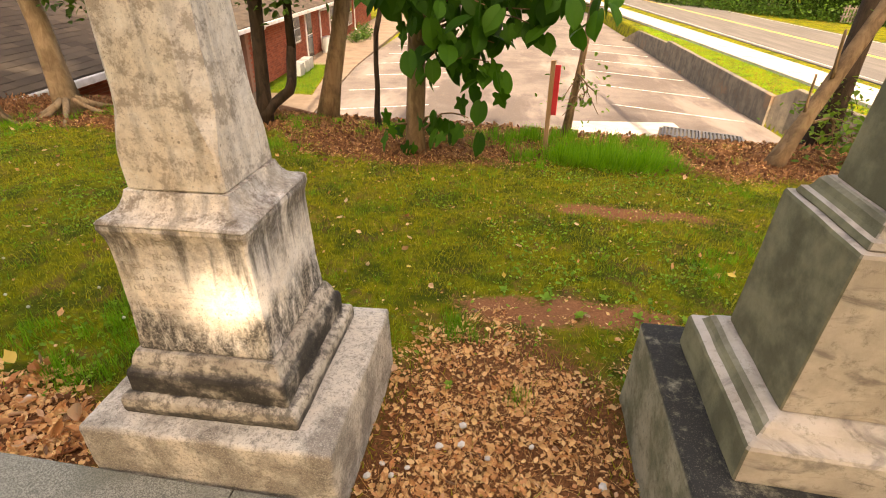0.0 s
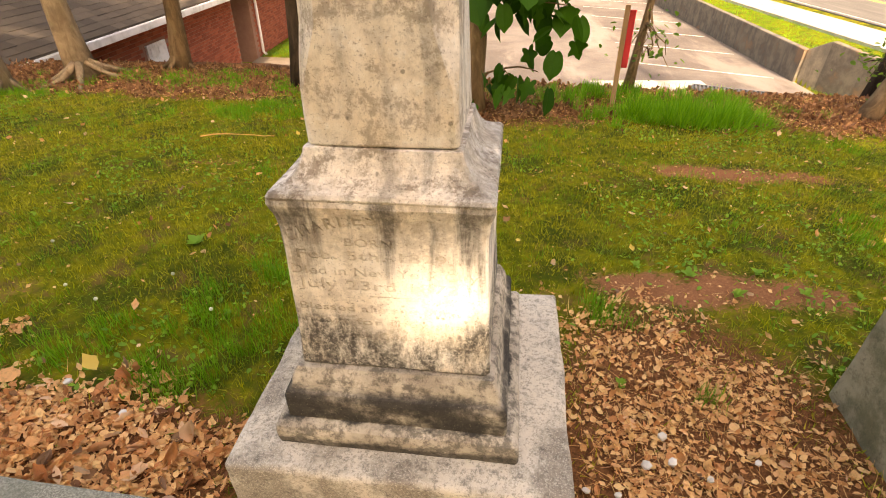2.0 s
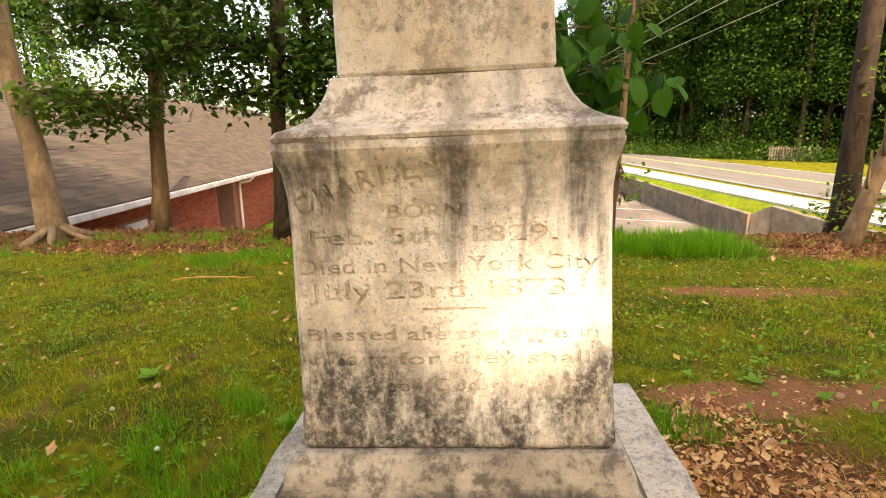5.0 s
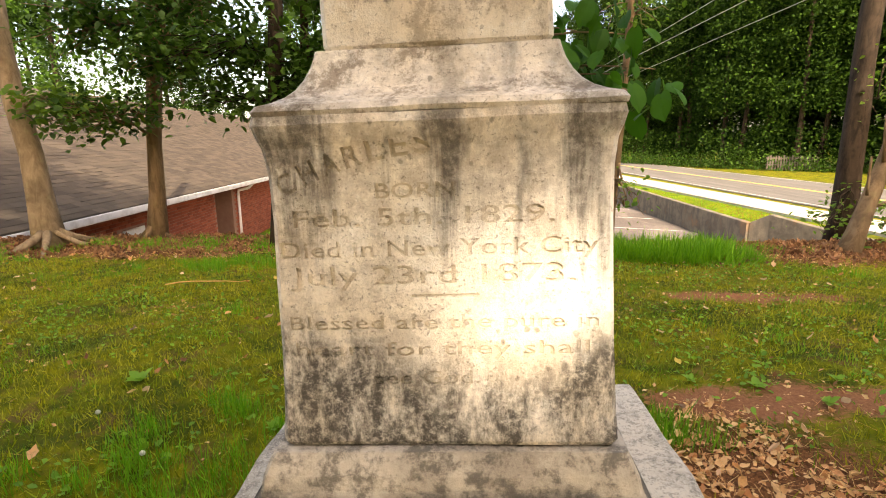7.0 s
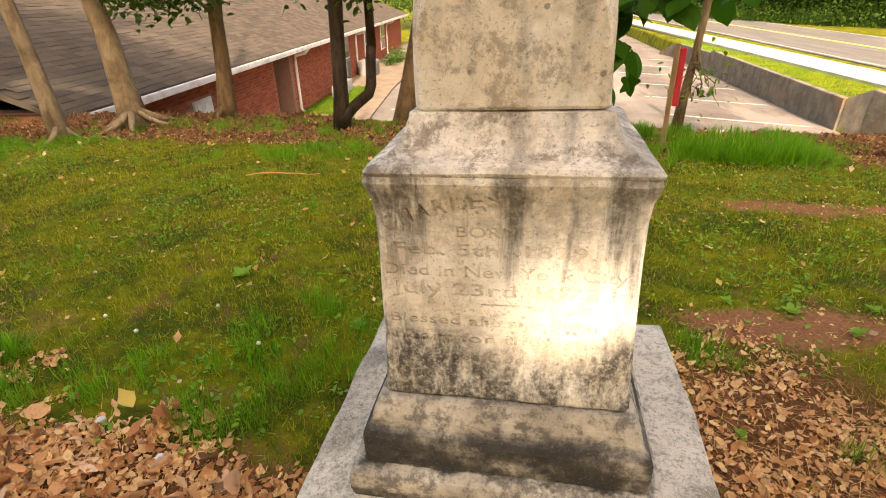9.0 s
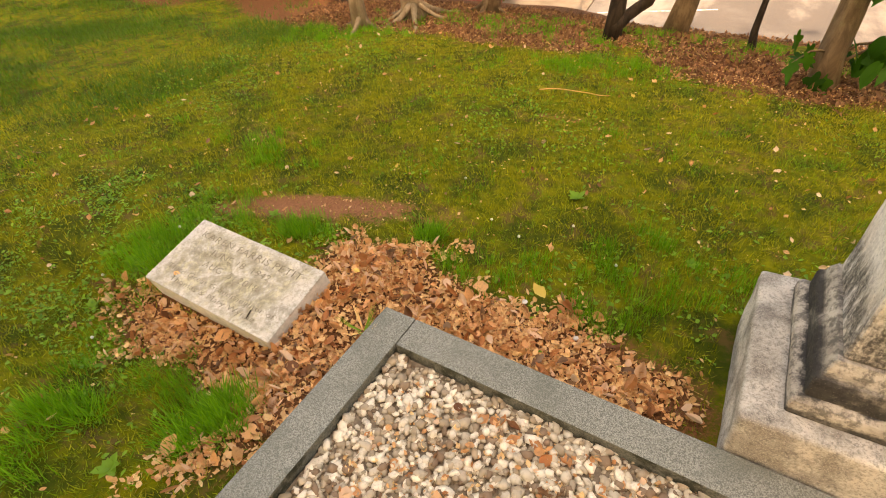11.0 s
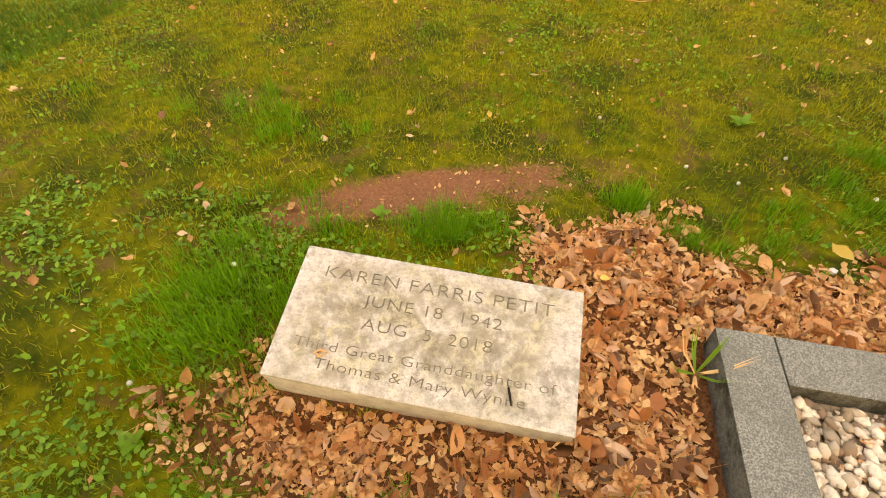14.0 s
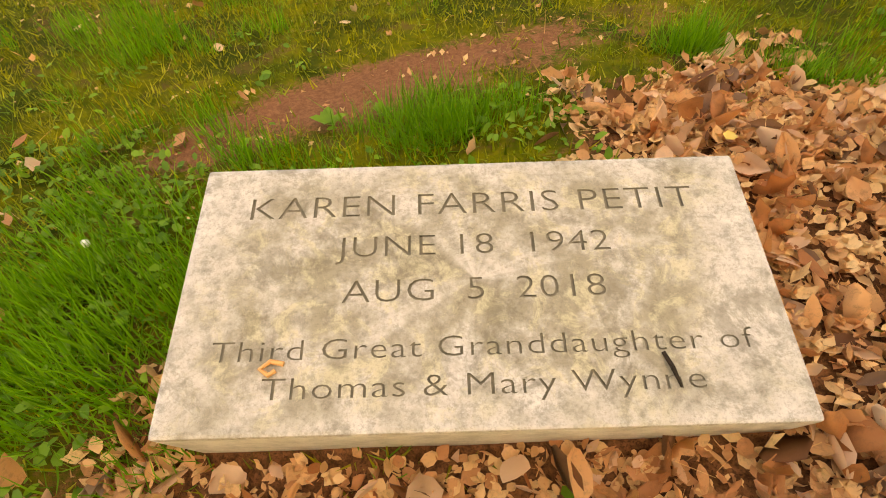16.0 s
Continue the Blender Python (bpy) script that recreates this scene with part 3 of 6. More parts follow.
def scatter(name, shape, places, sizes, yaw, pitch, roll, material, parent=None, label="", vary=0.0, rng=None, gap=None):
    """One mesh of many copies of a small flat shape; pitch lifts the tip, in radians."""
    tv, tf = np.array(shape[0], float), shape[1]
    n, k = len(places), len(tv)
    s = np.broadcast_to(sizes, n)[:, None]
    x, y, z = (tv[None, :, i] * s for i in range(3))
    if vary:
        z = z * (1 + vary * rng.normal(size=(n, 1)))
        x = x * (1 + 0.45 * vary * rng.normal(size=(n, 1)))
    cr, sr = np.cos(roll)[:, None], np.sin(roll)[:, None]
    x, z = x * cr + z * sr, -x * sr + z * cr
    cp, sp = np.cos(pitch)[:, None], np.sin(pitch)[:, None]
    y, z = y * cp - z * sp, y * sp + z * cp
    cy, sy = np.cos(yaw)[:, None], np.sin(yaw)[:, None]
    x, y = x * cy - y * sy, x * sy + y * cy
    co = np.stack([x, y, z], -1) + np.asarray(places)[:, None, :]
    # drop leaves near the sun's line so that a beam reaches the spot
    if gap is not None:
        spot, radius = gap
        sd = np.array(SUN_DIR)
        probe = np.concatenate([co, (co + np.roll(co, 1, axis=1)) / 2, co.mean(1, keepdims=True)], 1) - np.array(spot)
        off = np.linalg.norm(probe - (probe @ sd)[..., None] * sd, axis=-1).min(1)
        co = co[off > radius]
        n = len(co)
    me = bpy.data.meshes.new(name)
    counts = np.tile(np.array([len(f) for f in tf]), n)
    flat = np.concatenate([np.array(f) for f in tf])
    loops = (flat[None, :] + (np.arange(n) * k)[:, None]).ravel()
    me.vertices.add(n * k)
    me.vertices.foreach_set("co", co.astype(np.float32).ravel())
    me.loops.add(len(loops))
    me.loops.foreach_set("vertex_index", loops.astype(np.int32))
    me.polygons.add(len(counts))
    me.polygons.foreach_set("loop_start", np.concatenate([[0], np.cumsum(counts)[:-1]]).astype(np.int32))
    me.update(calc_edges=True)
    return link_mesh(name, me, material, parent, label)

# ---- ground ----
LOT_Z, ROAD_Z = -2.4, -1.5
KERB_Z = 0.14


def step(v, a, b):
    f = np.clip((v - a) / (b - a), 0, 1)
    return f * f * (3 - 2 * f)


def wave(x, y, s, seed=0.0):
    return np.sin(x * s + 1.3 * np.sin(y * s * 0.7 + seed) + seed) * np.cos(y * s * 0.9 + 0.8 * np.sin(x * s * 0.6 + seed * 2))


def ground_height(x, y):
    x, y = np.asarray(x, float), np.asarray(y, float)
    lawn = 0.02 - 0.036 * np.clip(y, -3, 6) - 0.022 * np.clip(-x - 1.5, 0, 5) + 0.012 * wave(x, y, 2.3) + 0.006 * wave(x, y, 7.1, 2.0)
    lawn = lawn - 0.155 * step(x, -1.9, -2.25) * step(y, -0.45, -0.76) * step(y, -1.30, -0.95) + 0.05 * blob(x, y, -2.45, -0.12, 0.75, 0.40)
    crest = 4.55 + 0.7 * step(x, -1.5, -3.5) - 0.1 * step(x, 0, 3)
    f = step(y, crest, crest + 6.2)
    f2 = np.clip((y - crest) / 5.6, 0, 1)
    low = LOT_Z - 0.08 + 0 * x
    strip = ROAD_Z - 0.04 - 0.10 * step(x, 10.8, 8.9)
    edge = np.interp(y, [10.0, 12.6, 14.15, 14.6, 100.0], [10.6, 9.66, 9.15, 8.8, 8.75])
    right = step(x, edge - 0.06, edge + 0.08)
    low = low * (1 - right) + strip * right
    far_right = step(x, 11.5, 13.5)
    low = low * (1 - far_right) + (ROAD_Z - 0.04) * far_right
    fine = step(x, -5.8, -5.4) * step(x, 5.4, 5.0) * step(y, -2.5, -2.1) * step(y, 6.3, 5.9)
    lawn = lawn + fine * (0.007 * wave(x, y, 23.0, 1.0) + 0.004 * wave(x, y, 51.0, 0.4))
    return lawn * (1 - f2 * (0.35 + 0.65 * f)) + low * f2 * (0.35 + 0.65 * f)


def blob(x, y, cx, cy, rx, ry, turn=0.0):
    c, s = math.cos(turn), math.sin(turn)
    dx, dy = x - cx, y - cy
    u, v = (dx * c + dy * s) / rx, (-dx * s + dy * c) / ry
    return np.exp(-(u * u + v * v) * 1.1)


def litter_cover(x, y):
    v = 1.2 * blob(x, y, 0.95, 0.1, 0.55, 0.75) + 1.1 * blob(x, y, 1.1, -0.9, 0.8, 0.7) + 1.1 * blob(x, y, -1.25, -0.14, 0.75, 0.2)
    v += 1.2 * blob(x, y, -1.9, -0.45, 0.32, 0.65) + 1.1 * blob(x, y, -2.45, -0.70, 0.60, 0.17) + 0.4 * blob(x, y, -0.75, -0.08, 0.5, 0.4)
    v += 0.45 * blob(x, y, -3.0, -0.5, 0.25, 0.35) + 0.4 * blob(x, y, -1.85, 0.0, 0.42, 0.20)
    v += 0.8 * step(y, 3.5, 4.1) * step(y, 5.4, 4.9) * np.clip(0.62 + 0.6 * wave(x, y, 1.9, 0.9), 0, 1)
    v += 1.1 * blob(x, y, 0.1, 3.75, 1.0, 0.5) + 1.0 * blob(x, y, 3.6, 3.9, 1.5, 0.5) + 1.0 * blob(x, y, -4.9, 4.4, 1.6, 0.5) + 0.8 * blob(x, y, -2.2, 4.55, 1.0, 0.4) + 0.5 * blob(x, y, -0.7, 3.8, 0.8, 0.4)
    v += 1.1 * step(y, 5.0, 5.7) * step(y, 12, 10) + 1.0 * blob(x, y, -8.5, 5.4, 3.2, 0.8)
    return np.clip(v, 0, 1.2)


def soil_cover(x, y):
    v = 1.1 * blob(x, y, -2.6, 0.34, 0.72, 0.17, 0.38) + 0.9 * blob(x, y, 1.25, 0.98, 0.75, 0.16, 0.05) + 0.75 * blob(x, y, 1.9, 2.45, 1.0, 0.16) + 0.9 * blob(x, y, -3.17, -1.47, 0.07, 0.32, -0.75)
    v += 0.2 * step(x, 20.5, 22.5) + 0.5 * blob(x, y, -1.6, 2.2, 0.5, 0.1) + 0.4 * blob(x, y, -4.3, 0.1, 0.3, 0.25)
    v += 0.45 * blob(x, y, -3.7, 1.0, 0.35, 0.2) + 0.3 * blob(x, y, -0.3, 1.9, 0.9, 0.12)
    v = v * (1 + 0.35 * wave(x, y, 8.0, 0.6) + 0.25 * wave(x, y, 19.0, 1.1))
    return np.clip(v, 0, 1)


def tuft_cover(x, y):
    v = 1.6 * blob(x, y, -3.14, -0.32, 0.24, 0.42) + 1.5 * blob(x, y, -2.08, -0.93, 0.17, 0.15) + 1.4 * blob(x, y, -2.46, -0.89, 0.20, 0.10) + 0.5 * blob(x, y, -2.5, -1.35, 0.2, 0.2) + 1.0 * blob(x, y, -2.57, 0.08, 0.22, 0.11) + 0.75 * blob(x, y, -0.75, 0.55, 0.5, 0.4)
    v += 1.1 * blob(x, y, 2.0, 3.68, 0.36, 0.22) + 0.8 * blob(x, y, 1.15, 3.6, 0.2, 0.2) + 0.8 * blob(x, y, -1.9, 3.4, 0.8, 0.25) + 0.6 * blob(x, y, 3.0, 3.1, 0.3, 0.2)
    v += 0.9 * blob(x, y, 0.92, 0.76, 0.24, 0.13) + 0.5 * blob(x, y, 2.4, 1.5, 0.5, 0.3) + 0.5 * blob(x, y, -1.4, 0.3, 0.12, 0.12) + 0.5 * blob(x, y, -3.6, 0.9, 0.5, 0.4) + 0.6 * blob(x, y, -5.0, 3.6, 0.8, 0.5) + 0.75 * blob(x, y, -2.6, 4.5, 2.2, 0.45) + 0.6 * blob(x, y, 1.8, 4.3, 1.5, 0.4)
    v += 0.28 * blob(x, y, 1.0, 0.15, 0.3, 0.3) + 0.22 * blob(x, y, 1.15, -0.25, 0.25, 0.2) + 0.45 * blob(x, y, -1.55, 0.16, 0.16, 0.1) + 0.4 * blob(x, y, -1.0, 0.22, 0.25, 0.12)
    v += 0.4 * blob(x, y, -2.85, -1.2, 0.2, 0.2)
    return np.clip(v, 0, 1.6)


def build_ground():
    def lines(lo, a, b, hi, fine, extra=()):
        near = np.arange(a, b, fine)
        out = [b]
        d = fine
        while out[-1] < hi:
            d *= 1.18
            out.append(out[-1] + d)
        left = [a - fine]
        d = fine
        while left[-1] > lo:
            d *= 1.18
            left.append(left[-1] - d)
        return np.array(sorted([*near, *out, *left, *extra]))
    xs = lines(-900, -5.6, 5.2, 900, 0.045, (*np.arange(8.69, 10.8, 0.07), 10.8, 13.5))
    ys = lines(-900, -2.3, 6.2, 900, 0.045, tuple(np.arange(9.0, 14.8, 0.12)))
    X, Y = np.meshgrid(xs, ys)
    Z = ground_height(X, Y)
    inside = (X > -1.56) & (X < 1.26) & (Y > -2.5) & (Y < -0.47)
    Z = np.where(inside, np.minimum(Z, 0.02), Z)
    nx, ny = len(xs), len(ys)
    i = np.arange(nx * ny).reshape(ny, nx)
    faces = np.stack([i[:-1, :-1], i[:-1, 1:], i[1:, 1:], i[1:, :-1]], -1).reshape(-1, 4)
    me = bpy.data.meshes.new("ground")
    me.from_pydata(np.stack([X, Y, Z], -1).reshape(-1, 3).tolist(), [], faces.tolist())
    at = me.color_attributes.new("cover", "FLOAT_COLOR", "POINT")
    col = np.stack([litter_cover(X, Y), soil_cover(X, Y), tuft_cover(X, Y), np.ones_like(X)], -1)
    at.data.foreach_set("color", col.astype(np.float32).ravel())
    ob = link_mesh("ground", me, "ground", smooth=True)
    tagged(ob, "mossy green cemetery lawn with bare red soil patches", "ground", kind="structure")


build_ground()


def sheet(name, corners, thick, material, label, category, kind="structure", parent=None):
    """A flat slab under four corners."""
    bm = bmesh.new()
    top = [bm.verts.new(c) for c in corners]
    bot = [bm.verts.new((c[0], c[1], c[2] - thick)) for c in corners]
    bm.faces.new(top)
    bm.faces.new(bot[::-1])
    for i in range(4):
        j = (i + 1) % 4
        bm.faces.new((top[j], top[i], bot[i], bot[j]))
    bmesh.ops.recalc_face_normals(bm, faces=bm.faces)
    ob = part(name, bm, material, parent)
    return tagged(ob, label, category, kind=kind)


def strip(name, a, b, width, z, material, label, category="marking", thick=0.012, kind="structure", parent=None):
    a, b = Vector((*a, z)), Vector((*b, z))
    d = (b - a).normalized()
    s = Vector((-d.y, d.x, 0)) * width / 2
    return sheet(name, [a - s, b - s, b + s, a + s], thick, material, label, category, kind, parent)


def build_lot():
    lot = sheet("parking_lot", [(-5.3, 10.3, LOT_Z), (8.74, 10.3, LOT_Z), (8.74, 60, LOT_Z), (-5.9, 60, LOT_Z)], 0.1, "asphalt", "sunlit worn pale asphalt parking lot with faded white lines", "parking lot")
    for k in range(6):
        y = 14.95 + 3.1 * k
        strip("stall_line", (4.6, y + 1.35), (8.35, y), 0.09, LOT_Z + 0.006, "paint_white", "", "", parent=lot)
    for k in range(6):
        y = 13.5 + 2.7 * k
        strip("stall_line", (-4.3 - 0.1 * k, y), (-1.4, y + 1.3), 0.09, LOT_Z + 0.006, "paint_white", "", "", parent=lot)
    sheet("concrete_apron", [(2.2, 11.0, LOT_Z + 0.02), (6.2, 11.0, LOT_Z + 0.02), (6.05, 14.3, LOT_Z + 0.02), (2.9, 13.8, LOT_Z + 0.02)], 0.08, "concrete", "bright pale concrete apron beside the storm drain", "concrete apron")
    # walk and kerb along the building
    for corners in (((-6.95, 11.0), (-4.35, 11.0), (-4.75, 14.95), (-7.25, 14.95)), ((-5.3, 14.96), (-4.76, 14.96), (-5.3, 20.2), (-6.3, 20.2)), ((-7.66, 20.21), (-5.31, 20.21), (-6.6, 45), (-9.6, 45))):
        sheet("pavement", [(x, y, LOT_Z + 0.06) for x, y in corners], 0.2, "tan_concrete", "tan concrete walk along the brick building", "pavement")
    sheet("grass_patch", [(x, y, LOT_Z + 0.05) for x, y in ((-7.26, 14.97), (-5.32, 14.97), (-6.32, 20.19), (-7.66, 20.19))], 0.2, "ground", "small green lawn beside the brick wall", "lawn")
    # road beyond the wall
    sheet("sidewalk", [(11.4, 4, ROAD_Z + 0.05), (13.2, 4, ROAD_Z + 0.05), (9.2, 75, ROAD_Z + 0.05), (7.4, 75, ROAD_Z + 0.05)], 0.12, "concrete", "bright white concrete sidewalk beside the road", "sidewalk")
    road = sheet("road", [(13.9, 0, ROAD_Z), (21.9, -2, ROAD_Z), (18.5, 120, ROAD_Z), (9.6, 120, ROAD_Z)], 0.1, "road_asphalt", "grey two-lane asphalt road with yellow centre lines", "road")
    for dx in (-0.1, 0.14):
        strip("centre_line", (17.9 + dx, -1), (14.1 + dx, 119), 0.11, ROAD_Z + 0.006, "paint_yellow", "", "", parent=road)
    for dx in (0.25, 7.7):
        strip("edge_line", (13.9 + dx, 0), (9.8 + dx * 1.08, 119), 0.1, ROAD_Z + 0.006, "paint_white", "", "", parent=road)


build_lot()


def build_retaining_wall():
    w = thing("retaining_wall", "stained grey concrete retaining wall beside the parking lot", "wall", (8.8, 14.6, LOT_Z - 0.1), kind="structure")

    def panel(a, b, za, zb, name="wall_panel"):
        a, b = Vector((*a, 0)), Vector((*b, 0))
        d = (b - a).normalized()
        s = Vector((-d.y, d.x, 0)) * 0.1
        bm = bmesh.new()
        n = 14
        rows = []
        for i in range(n + 1):
            f = i / n
            p = a.lerp(b, f)
            zt = za + (zb - za) * f + 0.012 * noise.noise(Vector((p.x * 2, p.y * 2, 0)))
            rows.append([bm.verts.new((q.x, q.y, z)) for q, z in ((p - s, LOT_Z - 0.3), (p - s, zt - 0.02), (p - s * 0.8, zt), (p + s * 0.8, zt), (p + s, zt - 0.02), (p + s, LOT_Z - 0.3))])
        for r0, r1 in zip(rows, rows[1:]):
            for k in range(6):
                bm.faces.new((r0[k], r0[(k + 1) % 6], r1[(k + 1) % 6], r1[k]))
        bm.faces.new(rows[0])
        bm.faces.new(rows[-1][::-1])
        bmesh.ops.recalc_face_normals(bm, faces=bm.faces)
        ob = part(name, bm, "old_concrete", w)
        ob.matrix_parent_inverse = Matrix.Translation(w.location).inverted()
        return ob

    panel((8.8, 14.6), (8.78, 20.0), -1.52, -1.46)
    panel((8.78, 20.03), (8.76, 25.7), -1.46, -1.40)
    panel((8.76, 25.73), (8.75, 32.0), -1.50, -1.62)
    panel((8.75, 32.03), (8.3, 33.6), -1.62, -2.3)
    panel((8.86, 14.62), (9.15, 14.15), -1.50, -1.20, "wing_panel")
    panel((9.16, 14.12), (9.66, 12.6), -1.20, -1.38, "wing_panel")
    panel((9.67, 12.57), (11.0, 9.2), -1.38, -1.62, "wing_panel")


build_retaining_wall()


def build_drain():
    d = thing("storm_drain", "dark iron storm drain grate on a concrete box", "storm drain", (6.1, 12.1, LOT_Z), kind="")
    part("drain_box", box(-1.05, 1.05, -0.45, 0.45, -0.05, 0.26, 0.02), "old_concrete", d, "stained concrete box")
    for s in (-0.5, 0.5):
        bm = box(s - 0.47, s + 0.47, -0.42, -0.37, 0.265, 0.31)
        box(s - 0.47, s + 0.47, 0.37, 0.42, 0.265, 0.31, bm=bm)
        box(s - 0.47, s - 0.43, -0.37, 0.37, 0.265, 0.31, bm=bm)
        box(s + 0.43, s + 0.47, -0.37, 0.37, 0.265, 0.31, bm=bm)
        fr = part("grate_frame", bm, "iron", d)
        for k in range(9):
            x = s - 0.38 + 0.095 * k
            part("bar", box(x - 0.022, x + 0.022, -0.37, 0.37, 0.265, 0.305), "iron", fr)
    d.rotation_euler = (0, 0, -0.3)


build_drain()


def build_building():
    """Low brick building; local x runs along its long wall, local y into it."""
    b = thing("brick_building", "low red brick building with a brown shingle roof and white gutter", "building", (-6.02, 5.0, LOT_Z), kind="")
    b.rotation_euler = (0, 0, radians(94.6))
    EAVE, L0, L1, DEEP = 2.12, 0.5, 34.0, 15.0
    OPEN = [(14.8, 15.7, 0.9, 1.95), (16.6, 17.5, 0.0, 2.0), (21.0, 22.2, 0.5, 1.9), (25.5, 26.7, 0.5, 1.9), (3.95, 4.7, 1.1, 1.6)]
    # recess: the wall steps back before the downspout
    bm = box(L0, 8.6, 0.45, 0.65, -0.4, EAVE)
    part("wall", bm, "mortar", b, "red brick wall")
    part("wall", box(8.6, 9.9, 1.35, 1.55, -0.4, EAVE), "mortar", b, "red brick wall of the shaded recess")
    part("wall", box(8.4, 8.6, 0.65, 1.55, -0.4, EAVE), "mortar", b)
    part("wall", box(9.9, 10.1, 0.65, 1.55, -0.4, EAVE), "mortar", b)
    front = box(9.9, L1, 0.45, 0.65, -0.4, EAVE)
    part("wall", front, "mortar", b, "red brick wall")
    part("wall", box(L0, L1, DEEP - 0.2, DEEP, -0.4, EAVE), "mortar", b)
    part("wall", box(L0, L0 + 0.2, 0.65, DEEP - 0.2, -0.4, EAVE), "mortar", b)
    part("wall", box(L1 - 0.2, L1, 0.65, DEEP - 0.2, -0.4, EAVE), "mortar", b)
    # roof in courses of shingles
    slope = 0.40
    half = DEEP / 2 + 0.1
    verts, faces = [], []
    rng = np.random.default_rng(3)
    course, wide = 0.145, 0.32
    n = int(half / course)
    for k in range(n):
        y0, y1 = k * course, (k + 1) * course + 0.02
        x = L0 - 0.4 + (0.17 if k % 2 else 0)
        while x < L1 + 0.2:
            w = wide * rng.uniform(0.85, 1.15)
            za, zb = EAVE + 0.03 + y0 * slope + 0.010, EAVE + 0.03 + y1 * slope + 0.004
            j = rng.uniform(-0.012, 0.012)
            q = len(verts)
            verts += [(x, y0 + j, za - 0.012), (x + w - 0.008, y0 + j, za - 0.012), (x + w - 0.008, y0 + j, za), (x, y0 + j, za), (x, y1, zb), (x + w - 0.008, y1, zb)]
            faces += [(q, q + 1, q + 2, q + 3), (q + 3, q + 2, q + 5, q + 4)]
            x += w
    me = bpy.data.meshes.new("shingle_roofing")
    me.from_pydata(verts, [], faces)
    rf = bmesh.new()
    prof = [(-0.05, EAVE + 0.0), (half, EAVE + half * slope), (2 * half, EAVE), (2 * half, EAVE - 0.05), (half, EAVE + half * slope - 0.16), (-0.05, EAVE - 0.08)]
    r = [[rf.verts.new((x, y, z)) for y, z in prof] for x in (L0 - 0.4, L1 + 0.3)]
    for k in range(6):
        rf.faces.new((r[0][k], r[0][(k + 1) % 6], r[1][(k + 1) % 6], r[1][k]))
    rf.faces.new(r[0])
    rf.faces.new(r[1][::-1])
    bmesh.ops.recalc_face_normals(rf, faces=rf.faces)
    roof = part("roof", rf, "shingle", b, "brown grey asphalt shingle roof")
    tagged(link_mesh("shingle_roofing", me, "shingle", roof), kind="stuff")
    # white gutter and soffit
    gm = bmesh.new()
    gp = [(-0.16, EAVE + 0.03), (-0.15, EAVE - 0.08), (-0.05, EAVE - 0.10), (-0.05, EAVE + 0.02), (-0.065, EAVE + 0.02), (-0.065, EAVE - 0.07), (-0.14, EAVE - 0.06), (-0.145, EAVE + 0.03)]
    r = [[gm.verts.new((x, y, z)) for y, z in gp] for x in (L0 - 0.4, L1 + 0.3)]
    for k in range(8):
        gm.faces.new((r[0][k], r[0][(k + 1) % 8], r[1][(k + 1) % 8], r[1][k]))
    bmesh.ops.recalc_face_normals(gm, faces=gm.faces)
    part("gutter", gm, "white_trim", b, "white metal gutter")
    part("soffit", box(L0 - 0.3, L1 + 0.2, -0.04, 0.449, EAVE - 0.12, EAVE - 0.09), "white_trim", b)
    for x in (10.35, 19.0, 27.5):
        part("downspout", tube([(x, -0.08, EAVE - 0.09), (x, 0.05, EAVE - 0.22), (x, 0.38, EAVE - 0.3), (x, 0.40, EAVE - 0.45), (x, 0.40, 0.15), (x, 0.3, 0.05)], [0.045] * 6, 8), "white_trim", b, "white metal downspout")
    # openings
    for x0, x1, z0, z1 in OPEN:
        tall = z0 < 0.1
        w = part("door" if tall else "window", box(x0, x1, 0.40, 0.449, z0, z1, 0.008), "white_trim", b, "white framed door" if tall else "white framed window")
        cols = 1 if tall else 2
        for c in range(cols):
            for rr in range(2):
                a0, a1 = x0 + 0.09 + c * (x1 - x0 - 0.13) / cols, x0 + 0.05 + (c + 1) * (x1 - x0 - 0.1) / cols
                c0, c1 = z0 + 0.08 + rr * (z1 - z0 - 0.1) / 2, z0 + 0.03 + (rr + 1) * (z1 - z0 - 0.1) / 2
                part("pane", box(a0, a1, 0.385, 0.399, c0, c1), "glass_dark" if not (x0 < 5) else "white_trim", w)
    # brick courses on the walls that face the bank
    rngb = np.random.default_rng(9)
    v2, f2 = [], []
    for x0, x1, yy, zlo in ((L0, 8.6, 0.45, -0.1), (8.62, 9.88, 1.35, -0.1), (10.1, 34.0, 0.45, -0.1)):
        row, z = 0, zlo
        while z < EAVE - 0.14:
            x = x0 + (0.105 if row % 2 else 0.0)
            while x + 0.2 < x1:
                if not any(a - 0.2 < x < b and lo - 0.07 < z < hi for a, b, lo, hi in OPEN):
                    q, d = len(v2), 0.008 + rngb.uniform(0, 0.004)
                    for px, pz in ((x, z), (x + 0.2, z), (x + 0.2, z + 0.062), (x, z + 0.062)):
                        v2 += [(px, yy - d, pz), (px, yy + 0.01, pz)]
                    f2 += [(q, q + 2, q + 4, q + 6), (q, q + 1, q + 3, q + 2), (q + 2, q + 3, q + 5, q + 4), (q + 4, q + 5, q + 7, q + 6), (q + 6, q + 7, q + 1, q)]
                x += 0.21
            z += 0.073
            row += 1
    bme = bpy.data.meshes.new("brickwork")
    bme.from_pydata(v2, [], f2)
    tagged(link_mesh("brickwork", bme, "brick", b), kind="stuff")
    return b


BUILDING = build_building()


